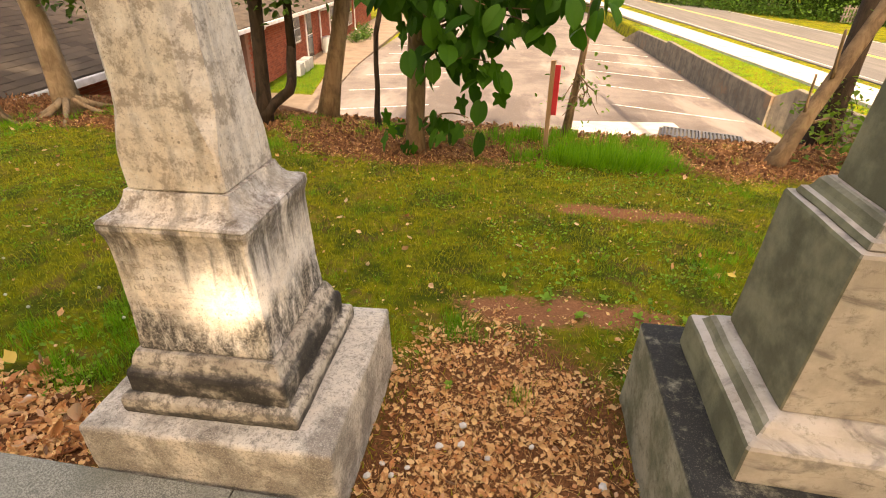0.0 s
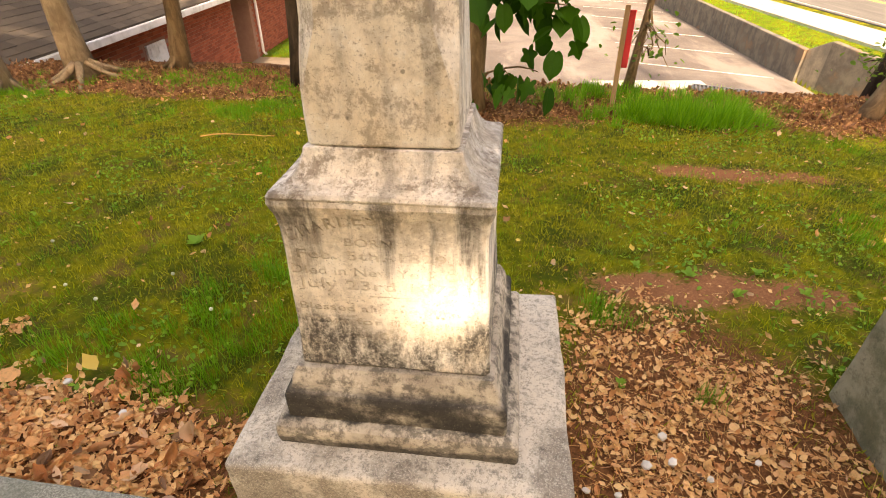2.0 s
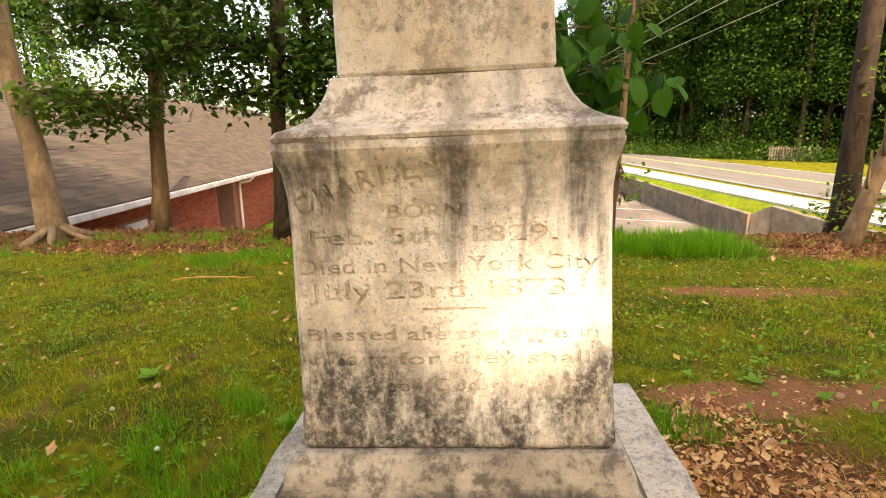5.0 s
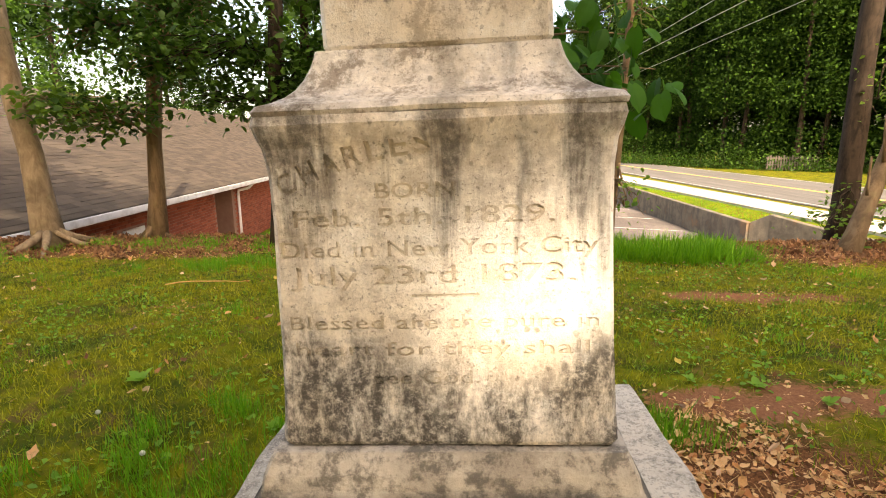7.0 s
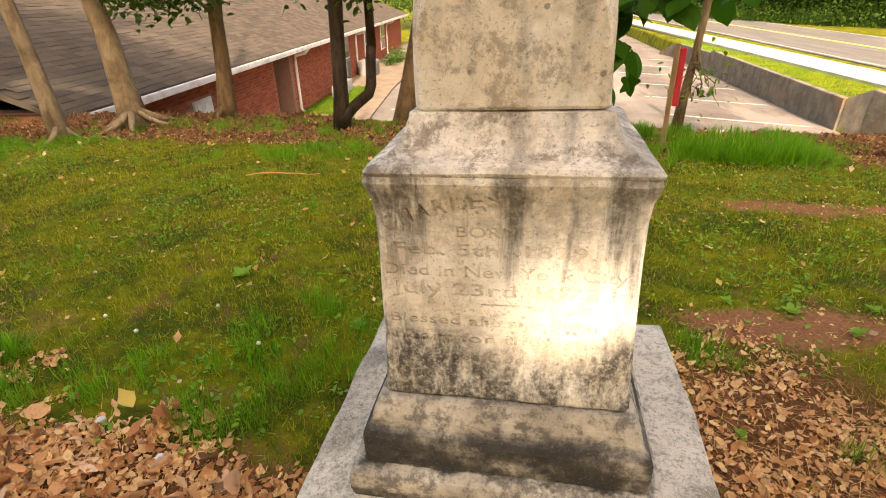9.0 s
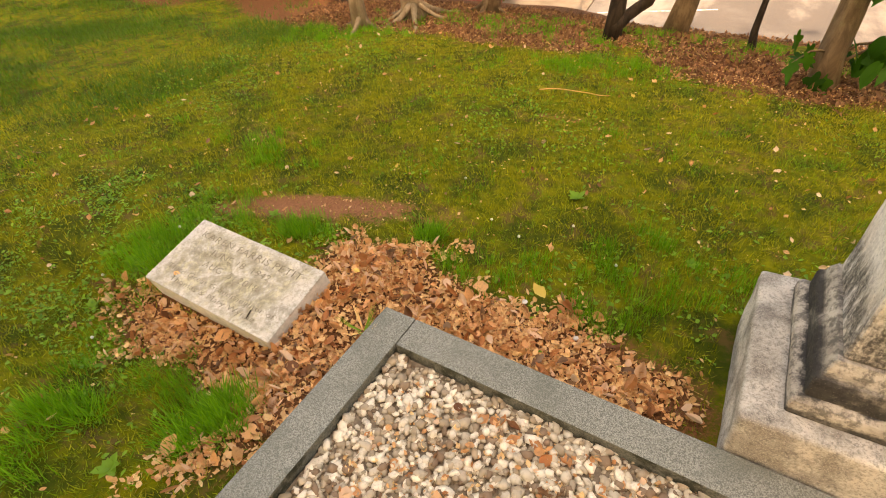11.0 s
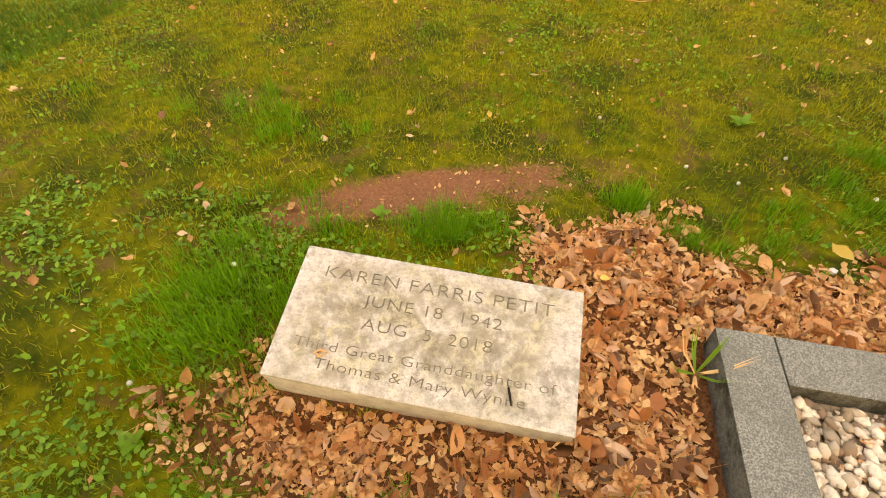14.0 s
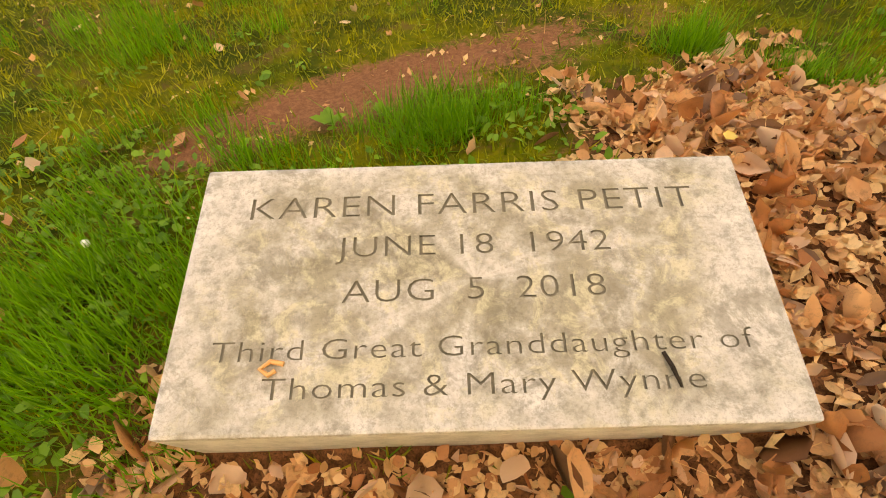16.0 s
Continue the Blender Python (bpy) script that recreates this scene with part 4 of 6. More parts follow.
def build_monument():
    cx, cy = 0.0, 0.06
    m = thing("obelisk_monument", "weathered white marble obelisk with black streaks on a stepped base", "gravestone", (0.033, 0, 0))
    m.rotation_euler = (0, radians(-1.9), radians(-1.5))
    sl = box(-0.402, 0.420, -0.305, 0.432, -0.08, 0.332, 0.018, 3)
    bmesh.ops.subdivide_edges(sl, edges=[e for e in sl.edges if e.calc_length() > 0.2], cuts=14, use_grid_fill=True)
    for v in sl.verts:
        v.co += noise.noise_vector(v.co * 7) * 0.006 + noise.noise_vector(v.co * 30) * 0.002
    part("base_slab", sl, "slab_stone", m, "rough grey granite base slab", True)
    part("lower_step", square_profile([(0.290, 0.328), (0.293, 0.345), (0.293, 0.376), (0.289, 0.390), (0.279, 0.399), (0.262, 0.405)], cx, cy + 0.006, 0.004, 0.02, 1, 12), "step_marble", m, "stained marble step", False)
    part("upper_step", square_profile([(0.262, 0.405), (0.262, 0.468), (0.257, 0.482), (0.249, 0.488), (0.244, 0.498), (0.240, 0.516), (0.232, 0.534), (0.227, 0.543)], cx, cy, 0.003, 0.02, 2, 12), "step_marble", m, "black stained marble moulding")
    prof = [(0.213, 0.5445), (0.217, 0.552), (0.214, 0.60), (0.210, 0.68), (0.208, 0.76), (0.206, 0.84), (0.206, 0.90), (0.209, 0.93), (0.214, 0.945), (0.217, 0.957), (0.215, 0.967)]
    die = part("die", square_profile(prof, cx, cy, 0.0025, 0.03, 3, 12), ["marble_die", "cut_marble"], m, "white marble block with worn carved inscription")
    cap = [(0.2145, 0.9675), (0.216, 0.973), (0.211, 0.980), (0.196, 0.985), (0.184, 0.991), (0.173, 1.000), (0.164, 1.012), (0.157, 1.026), (0.153, 1.038), (0.151, 1.046)]
    part("cap", square_profile(cap, cx, cy, 0.0035, 0.03, 4, 12), "marble_cap", m, "white marble cap with curved sides")
    sh = [(0.140, 1.048, 0.05), (0.144, 1.053, 0.05)] + [(0.144 - 0.033 * f, 1.055 + 1.45 * f, 0.05 + 0.27 * float(step(f, 0.05, 0.16))) for f in np.linspace(0, 1, 30)] + [(0.0, 2.66)]
    sh[-1] = (0.002, 2.66, 0.3)
    part("shaft", square_profile(sh, cx, cy, 0.003, 0.16, 5, 8), "marble_shaft", m, "tapering marble shaft with cut corners")
    return m, die


MONUMENT, DIE = build_monument()


def build_second_monument():
    m = thing("square_monument", "weathered greenish marble monument on a black stained slab", "gravestone", (1.838, -0.012, 0))
    sl = box(-0.408, 0.40, -0.392, 0.392, -0.08, 0.418, 0.02, 3)
    bmesh.ops.subdivide_edges(sl, edges=[e for e in sl.edges if e.calc_length() > 0.2], cuts=12, use_grid_fill=True)
    for v in sl.verts:
        v.co += noise.noise_vector(v.co * 7 + Vector((5, 0, 0))) * 0.007
    part("base_slab", sl, "slab_black", m, "black stained base slab", True)
    part("step", square_profile([(0.286, 0.415), (0.289, 0.43), (0.289, 0.540), (0.284, 0.550), (0.272, 0.556), (0.258, 0.560), (0.251, 0.568), (0.243, 0.584), (0.230, 0.596), (0.216, 0.602), (0.206, 0.604)], 0, 0, 0.004, 0.02, 7, 12), "algae_marble", m, "marble step with a darker green side")
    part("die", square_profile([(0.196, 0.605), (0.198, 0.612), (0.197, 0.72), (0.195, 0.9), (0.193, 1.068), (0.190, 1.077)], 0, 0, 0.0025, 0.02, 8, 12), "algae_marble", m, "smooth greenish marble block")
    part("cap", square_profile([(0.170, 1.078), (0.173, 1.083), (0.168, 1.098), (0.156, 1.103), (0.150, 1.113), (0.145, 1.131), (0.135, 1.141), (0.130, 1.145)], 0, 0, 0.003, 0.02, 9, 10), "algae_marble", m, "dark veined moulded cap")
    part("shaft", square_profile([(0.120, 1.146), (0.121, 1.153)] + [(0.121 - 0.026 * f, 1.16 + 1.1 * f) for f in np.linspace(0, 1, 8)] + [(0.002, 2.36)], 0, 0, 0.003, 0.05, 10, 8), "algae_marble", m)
    m.rotation_euler = (0, 0, radians(-2.5))
    return m


build_second_monument()


def text_mesh(body, size, depth, align="CENTER", spacing=1.0, bold=0.0):
    cu = bpy.data.curves.new("text", "FONT")
    cu.body, cu.size, cu.extrude, cu.align_x, cu.align_y, cu.space_character = body, size, depth, align, "BOTTOM_BASELINE", spacing
    cu.resolution_u = 3
    cu.offset = bold
    ob = new("text", cu)
    dg = bpy.context.evaluated_depsgraph_get()
    me = bpy.data.meshes.new_from_object(ob.evaluated_get(dg))
    bpy.data.objects.remove(ob)
    bpy.data.curves.remove(cu)
    return me


def carve(stone, cutters):
    """Cut the letters into the stone."""
    bm = bmesh.new()
    for me, mat in cutters:
        me.transform(mat)
        bm.from_mesh(me)
        bpy.data.meshes.remove(me)
    for f in bm.faces:
        f.material_index = 1
    bmesh.ops.remove_doubles(bm, verts=bm.verts, dist=0.00002)
    cm = bpy.data.meshes.new("cutter")
    bm.to_mesh(cm)
    bm.free()
    for mt in stone.data.materials:
        cm.materials.append(mt)
    cut = new("cutter", cm)
    cut.matrix_world = stone.matrix_world.copy()
    mod = stone.modifiers.new("carve", "BOOLEAN")
    mod.operation, mod.object, mod.solver = "DIFFERENCE", cut, "EXACT"
    mod.use_self = True
    bpy.context.view_layer.update()
    dg = bpy.context.evaluated_depsgraph_get()
    before = len(stone.data.polygons)
    me = bpy.data.meshes.new_from_object(stone.evaluated_get(dg))
    stone.modifiers.remove(mod)
    bpy.data.objects.remove(cut)
    if len(me.polygons) > before:
        old = stone.data
        stone.data = me
        bpy.data.meshes.remove(old)


def flat_text(body, width, height, x, y, z, rx=0.0, ry=0.0, rz=0.0, depth=0.0022, spacing=1.05, bold=0.0):
    """A line of text scaled to a width and a capital height, centred on x."""
    me = text_mesh(body, 1.0, 1.0, "LEFT", spacing, bold)
    co = np.array([v.co for v in me.vertices])
    lo, hi = co.min(0), co.max(0)
    sx = width / (hi[0] - lo[0])
    sy = height / 0.69
    me.transform(Matrix.Diagonal((sx, sy, depth, 1)) @ Matrix.Translation((-(lo[0] + hi[0]) / 2, 0, 0)))
    return me, pose(x, y, z, rx, ry, rz)


MARKER_AT = pose(-2.494, -0.4145, 0.138, 12.6, 1.7, -1.5)


def build_marker():
    m = tagged(part("grave_marker", box(-0.414, 0.414, -0.202, 0.202, -0.19, 0.0, 0.006, 2), ["marker_marble", "letter_shade"]), "flat white marble grave marker with mossy grime and carved letters", "gravestone")
    m.matrix_world = MARKER_AT
    bpy.context.view_layer.update()
    Z = 0.0
    lines = [("KAREN FARRIS PETIT", 0.668, 0.038, 0.0, 0.108), ("JUNE 18  1942", 0.396, 0.034, -0.002, 0.040), ("AUG  5  2018", 0.365, 0.034, -0.004, -0.030),
             ("Third Great Granddaughter of", 0.712, 0.028, 0.002, -0.108), ("Thomas & Mary Wynne", 0.563, 0.028, 0.0, -0.158)]
    carve(m, [flat_text(s, w, h, x, y, Z, depth=0.0035, bold=-0.012) for s, w, h, x, y in lines])
    return m


build_marker()


def build_inscription():
    def face(z):
        """The front face of the block at a height, in its own coordinates."""
        return 0.06 - float(np.interp(z, [0.60, 0.68, 0.76, 0.84, 0.90, 0.93, 0.945], [0.214, 0.210, 0.208, 0.206, 0.206, 0.209, 0.214]))
    cut = []
    arch = "CHARLES"
    for i, ch in enumerate(arch):
        x = -0.178 + 0.027 * i
        z = 0.920 - 1.35 * x * x
        me, _ = flat_text(ch, 0.021, 0.025, 0, 0, 0, depth=0.003, bold=0.014)
        cut.append((me, pose(x, face(z + 0.012), z, 90, 0, 0) @ pose(0, 0, 0, 0, 0, -150 * x)))
    for s, w, h, x, z in (("BORN", 0.095, 0.018, -0.028, 0.868), ("Feb. 5th. 1829.", 0.316, 0.021, -0.021, 0.835), ("Died in New York City", 0.385, 0.020, -0.005, 0.797), ("July 23rd 1873.", 0.35, 0.023, -0.013, 0.762),
                          ("Blessed are the pure in", 0.385, 0.018, -0.002, 0.704), ("heart for they shall", 0.37, 0.018, -0.005, 0.669), ("see God.", 0.134, 0.018, -0.023, 0.630)):
        cut.append(flat_text(s, w, h, x, face(z + 0.01), z, 90, depth=0.0026, bold=0.010))
    bar = bpy.data.meshes.new("bar")
    bm = box(-0.042, 0.042, -0.0016, 0.0016, -0.002, 0.002)
    bm.to_mesh(bar)
    bm.free()
    cut.append((bar, pose(0.004, face(0.747), 0.747, 90)))
    carve(DIE, cut)


build_inscription()


def build_kerb():
    k = thing("grave_kerb", "blue grey granite kerb round a gravel grave plot", "kerb", (-0.2, -1.4, 0), kind="structure")
    inv = Matrix.Translation(k.location).inverted()

    def stone(x0, x1, y0, y1, label=""):
        bm = box(x0, x1, y0, y1, -0.16, KERB_Z, 0.006, 2)
        bmesh.ops.subdivide_edges(bm, edges=[e for e in bm.edges if e.calc_length() > 0.12], cuts=16, use_grid_fill=True)
        for v in bm.verts:
            side = 1.0 if v.co.z < KERB_Z - 0.012 else 0.25
            v.co += noise.noise_vector(v.co * 11) * 0.004 * side + noise.noise_vector(v.co * 37) * 0.0025 * side
        bmesh.ops.recalc_face_normals(bm, faces=bm.faces)
        for f in bm.faces:
            f.material_index = 0 if f.normal.z > 0.6 else 1
        ob = part("kerb_stone", bm, ["granite", "granite_rough"], k)
        ob.matrix_parent_inverse = inv

    k.rotation_euler = (0, 0, radians(-1.7))
    k.location = (-0.29, -1.40, 0)
    stone(-1.655, -1.503, -1.275, -0.305)
    stone(-1.655, -1.503, -2.6, -1.278)
    stone(-1.500, 0.16, -0.457, -0.305)
    stone(0.163, 1.3, -0.457, -0.305)
    stone(1.148, 1.3, -2.6, -0.460)
    stone(-1.500, 1.145, -2.6, -2.448)
    bed = sheet("gravel_bed", [(-1.60, -2.43, 0.080), (1.05, -2.43, 0.080), (1.05, -0.49, 0.080), (-1.58, -0.41, 0.080)], 0.08, "gravel_bed", "packed fine gravel bed inside the kerb", "gravel")


build_kerb()

# ---- trees ----


def limb_points(base, top, n=9, bend=(0, 0, 0), wob=0.05, seed=0.0):
    return curve_pts(base, top, n, bend, wob, seed)


def crown_leaves(name, twigs, per, size, material, parent, rng, spread=0.16, shape=OVAL, label="", droop=0.25, gap=None):
    """Leaves along twigs: per leaf stations on each, hanging a little."""
    places = []
    for t in twigs:
        f = rng.uniform(0.1, 1.0, per)
        i = np.clip((f * (len(t) - 1)).astype(int), 0, len(t) - 2)
        a = np.array([t[k] for k in i])
        b = np.array([t[k + 1] for k in i])
        g = (f * (len(t) - 1) - i)[:, None]
        places.append(a + (b - a) * g + rng.normal(size=(per, 3)) * spread * np.array([1, 1, 0.7]))
    p = np.concatenate(places)
    n = len(p)
    return scatter(name, shape, p, size * rng.uniform(0.6, 1.25, n), rng.uniform(0, 6.28, n), rng.normal(-droop, 0.45, n), rng.normal(0, 0.5, n), material, parent, label, gap=gap)


def build_tree(name, label, base, top, r0, r1, bark, crowns, leaf, leaf_size, seed, bend=(0, 0, 0), wob=0.06, roots=0, per=26, stems=(), stubs=(), gap=None, shape=OVAL, leaf_label="", spread=0.16, root_len=0.9):
    """A tapered trunk with limbs and a crown of leafy twigs in the given clumps (centre, radii, twigs)."""
    rng = np.random.default_rng(seed)
    t = thing(name, label, "tree", base)
    inv = Matrix.Translation(t.location).inverted()
    pts = limb_points((base[0], base[1], base[2] - 0.12), top, 11, bend, wob, seed * 1.7)
    radii = [r0 * (1.45 if i == 0 else 1.12 if i == 1 else 1) * (1 - i / 10) + r1 * i / 10 for i in range(11)]
    bm = tube(pts, radii, 12, 0.35, seed)
    for k in range(roots):
        a = 2 * math.pi * k / roots + rng.uniform(-0.3, 0.3)
        ln = rng.uniform(0.6, 1.0) * root_len
        rp = []
        for i in range(8):
            f = i / 7
            x, y = base[0] + math.cos(a + 0.5 * f * math.sin(k * 2.1)) * (r0 * 0.6 + ln * f), base[1] + math.sin(a + 0.5 * f * math.sin(k * 2.1)) * (r0 * 0.6 + ln * f)
            z = float(ground_height(x, y))
            rp.append((x, y, z + 0.20 * r0 / 0.14 * (1 - f) ** 3.5 + 0.012 - 0.05 * f))
        tube(rp, [r0 * (0.20 + 0.14 * math.sin(k * 1.7) ** 2) * (1 - i / 7) ** 0.8 + 0.008 for i in range(8)], 8, 0.3, seed + k, bm)
    ob = part("trunk", bm, bark, t, smooth=True)
    ob.matrix_parent_inverse = inv
    for a, b, ra, rb, bd in stems:
        s = part("stem", tube(limb_points(a, b, 9, bd, 0.06, seed + ra * 9), [ra + (rb - ra) * i / 8 for i in range(9)], 10, 0.3, seed), bark, t, smooth=True)
        s.matrix_parent_inverse = inv
    for a, b, ra in stubs:
        s = part("branch_stub", tube(limb_points(a, b, 5, (0, 0, 0), 0.01), [ra, ra * 0.9, ra * 0.8, ra * 0.75, ra * 0.6], 8, 0.3, seed), bark, t, smooth=True)
        s.matrix_parent_inverse = inv
    twigs = []
    for c, rad, count in crowns:
        limb = bmesh.new()
        c = Vector(c)
        near = min(pts[2:], key=lambda q: (q - (c - Vector((0, 0, 0.4 * rad[2])))).length)
        hub = near.lerp(c, 0.6)
        main = limb_points(near, c, 7, (0, 0, 0.12 * (c - near).length), 0.12, seed + c.x)
        rr = max(0.008, min(r0 * 0.45, 0.03 * (c - near).length ** 0.5))
        tube(main, [rr * (1 - 0.75 * i / 6) for i in range(7)], 6, 0.2, seed, limb)
        for k in range(count):
            v = Vector(rng.normal(size=3)).normalized() * rng.uniform(0.35, 1.0) ** 0.5
            e = c + Vector((v.x * rad[0], v.y * rad[1], v.z * rad[2]))
            s0 = main[int(rng.integers(2, 7))]
            tw = limb_points(s0, e, 5, (0, 0, 0.05), 0.08, seed + k)
            tube(tw, [rr * 0.32 * (1 - 0.8 * i / 4) + 0.002 for i in range(5)], 4, 0, 0, limb)
            twigs.append([np.array(p) for p in tw])
        lb = part("limb", limb, bark, t, smooth=True)
        lb.matrix_parent_inverse = inv
        tagged(lb, kind="stuff")
    if twigs:
        cr = crown_leaves("crown", twigs, per, leaf_size, leaf, t, rng, spread, shape, leaf_label, gap=gap)
        cr.matrix_parent_inverse = inv
        tagged(cr, kind="stuff")
    return t


def gz(x, y):
    return float(ground_height(x, y))


def build_bank_trees():
    def b(x, y):
        return (x, y, gz(x, y))
    build_tree("tree", "pale smooth-barked tree with spreading surface roots on the bank", b(-4.54, 4.54), (-5.95, 5.65, 5.2), 0.125, 0.08, "bark_pale", [((-5.3, 4.6, 2.3), (1.0, 0.8, 0.6), 16), ((-4.3, 4.9, 1.30), (0.9, 0.4, 0.25), 20), ((-6.2, 5.6, 3.2), (1.5, 1.2, 1.2), 22), ((-5.6, 5.0, 1.9), (0.9, 0.7, 0.4), 12)], "tree_leaf_light", 0.10, 1, bend=(0.1, -0.1, 0), roots=7, root_len=0.95, per=24)
    build_tree("tree", "straight brown tree trunk on the bank before the brick building", b(-3.76, 5.22), (-3.35, 5.8, 6.0), 0.098, 0.06, "bark_brown", [((-4.2, 5.1, 2.2), (0.9, 0.7, 0.45), 34), ((-3.2, 4.9, 1.85), (0.7, 0.6, 0.4), 34), ((-3.5, 5.0, 2.9), (1.5, 1.2, 0.7), 30), ((-3.9, 4.7, 1.25), (0.85, 0.35, 0.28), 18), ((-2.9, 5.0, 2.4), (0.8, 0.7, 0.5), 28)], "tree_leaf", 0.095, 2, roots=4, root_len=0.5, per=32)
    build_tree("tree", "dark forked tree with two thin stems on the bank", b(-1.93, 4.45), (-1.85, 4.95, 5.0), 0.085, 0.06, "bark_dark", [((-2.5, 4.8, 1.85), (0.75, 0.7, 0.45), 36), ((-1.55, 4.7, 1.75), (0.6, 0.6, 0.5), 32), ((-2.1, 4.7, 2.7), (1.2, 1.0, 0.6), 32), ((-1.3, 4.9, 2.4), (0.6, 0.6, 0.7), 28), ((-2.6, 4.9, 1.35), (0.45, 0.4, 0.2), 12), ((-1.75, 4.6, 1.3), (0.5, 0.3, 0.22), 14), ((-1.2, 4.7, 1.7), (0.4, 0.3, 0.3), 16)], "tree_leaf", 0.095, 3, per=32, wob=0.03, stems=[((-1.92, 4.42, -0.05), (-1.60, 4.7, 0.7), 0.065, 0.055, (0.10, 0, -0.10)), ((-1.60, 4.7, 0.68), (-1.85, 5.2, 4.0), 0.055, 0.035, (0.04, 0, 0))])
    build_tree("tree", "slim straight tree trunk at the edge of the parking lot", b(-1.39, 5.05), (-0.35, 5.6, 5.5), 0.10, 0.07, "bark_brown", [((-0.9, 5.3, 2.5), (0.9, 0.8, 0.6), 30), ((-1.2, 5.4, 3.2), (1.2, 1.0, 0.8), 30)], "tree_leaf", 0.10, 4, wob=0.03)
    build_tree("tree", "slim pale tree trunk at the end of the bank", b(-4.95, 3.92), (-5.6, 4.2, 4.6), 0.085, 0.055, "bark_pale", [((-5.9, 4.3, 3.2), (0.9, 0.8, 0.6), 18)], "tree_leaf_light", 0.10, 9, roots=4, root_len=0.5, wob=0.03)
    build_tree("sapling", "thin crooked dark sapling on the bank", b(-0.54, 4.5), (-0.25, 4.7, 2.6), 0.032, 0.02, "bark_dark", [], "tree_leaf", 0.1, 5, bend=(-0.1, 0, 0.0), wob=0.12)
    build_tree("tree", "dark upright tree trunk with climbing vine on the bank", b(5.9, 7.1), (6.3, 7.4, 6.5), 0.16, 0.12, "bark_dark", [((6.4, 7.2, 4.0), (1.4, 1.2, 0.9), 24), ((5.75, 6.9, -0.3), (0.5, 0.3, 0.35), 14), ((6.1, 6.95, 1.6), (0.35, 0.2, 0.9), 6)], "tree_leaf_light", 0.09, 6, bend=(-0.1, 0, 0), per=16)
    build_tree("tree", "pale leaning tree trunk with broken branch stubs", b(3.62, 3.95), (5.15, 4.9, 3.0), 0.074, 0.058, "bark_brown", [((5.3, 5.0, 2.9), (0.8, 0.8, 0.5), 10), ((4.35, 4.15, 0.1), (0.35, 0.25, 0.25), 14)], "tree_leaf_light", 0.08, 7, bend=(-0.03, 0, -0.06), wob=0.03, per=16, stubs=[((4.02, 4.2, 0.72), (3.97, 4.2, 1.16), 0.020), ((3.82, 4.08, 0.42), (3.78, 4.05, 0.78), 0.015)])
    build_tree("sapling", "slim pale sapling beside the red marker post", b(1.64, 4.75), (1.95, 5.2, 4.5), 0.042, 0.03, "bark_brown", [((1.75, 4.6, 0.25), (0.32, 0.25, 0.22), 8), ((1.9, 5.0, 2.5), (0.8, 0.6, 0.5), 16)], "tree_leaf_light", 0.07, 8, per=9, wob=0.03)


build_bank_trees()


def heart_leaf_mesh(name, lobed):
    """A broad leaf, heart-shaped or cut into lobes, folded a little along its rib."""
    n = 22
    bm = bmesh.new()
    rim = []
    for i in range(n):
        a = 2 * math.pi * i / n
        r = 0.40 + 0.07 * math.cos(a) + 0.05 * math.cos(2 * a)
        if lobed:
            r *= 0.82 + 0.22 * math.cos(5 * a)
        x, y = r * math.sin(a), 0.44 + r * 1.12 * math.cos(a)
        if abs(x) < 0.02 and y > 0.5:
            y += 0.12
        if abs(x) < 0.02 and y < 0.3:
            y += 0.10
        rim.append(bm.verts.new((x, y, 0.16 * abs(x) - 0.18 * (y - 0.3) ** 2)))
    mid = [bm.verts.new((0, y, -0.18 * (y - 0.3) ** 2)) for y in (0.25, 0.55, 0.85)]
    for i in range(n):
        a, b = rim[i], rim[(i + 1) % n]
        k = min(mid, key=lambda q: (q.co - (a.co + b.co) / 2).length)
        bm.faces.new((a, b, k))
    for half in (range(0, n // 2 + 1), range(n // 2, n + 1)):
        idx = [rim[i % n] for i in half]
        for a, b, c in zip(idx, idx[1:], idx[2:]):
            ka = min(mid, key=lambda q: (q.co - (a.co + b.co) / 2).length)
            kb = min(mid, key=lambda q: (q.co - (b.co + c.co) / 2).length)
            if ka is not kb:
                bm.faces.new((b, kb, ka))
    bmesh.ops.recalc_face_normals(bm, faces=bm.faces)
    me = bpy.data.meshes.new(name)
    bm.to_mesh(me)
    bm.free()
    me.materials.append(MATS["big_leaf"])
    return me


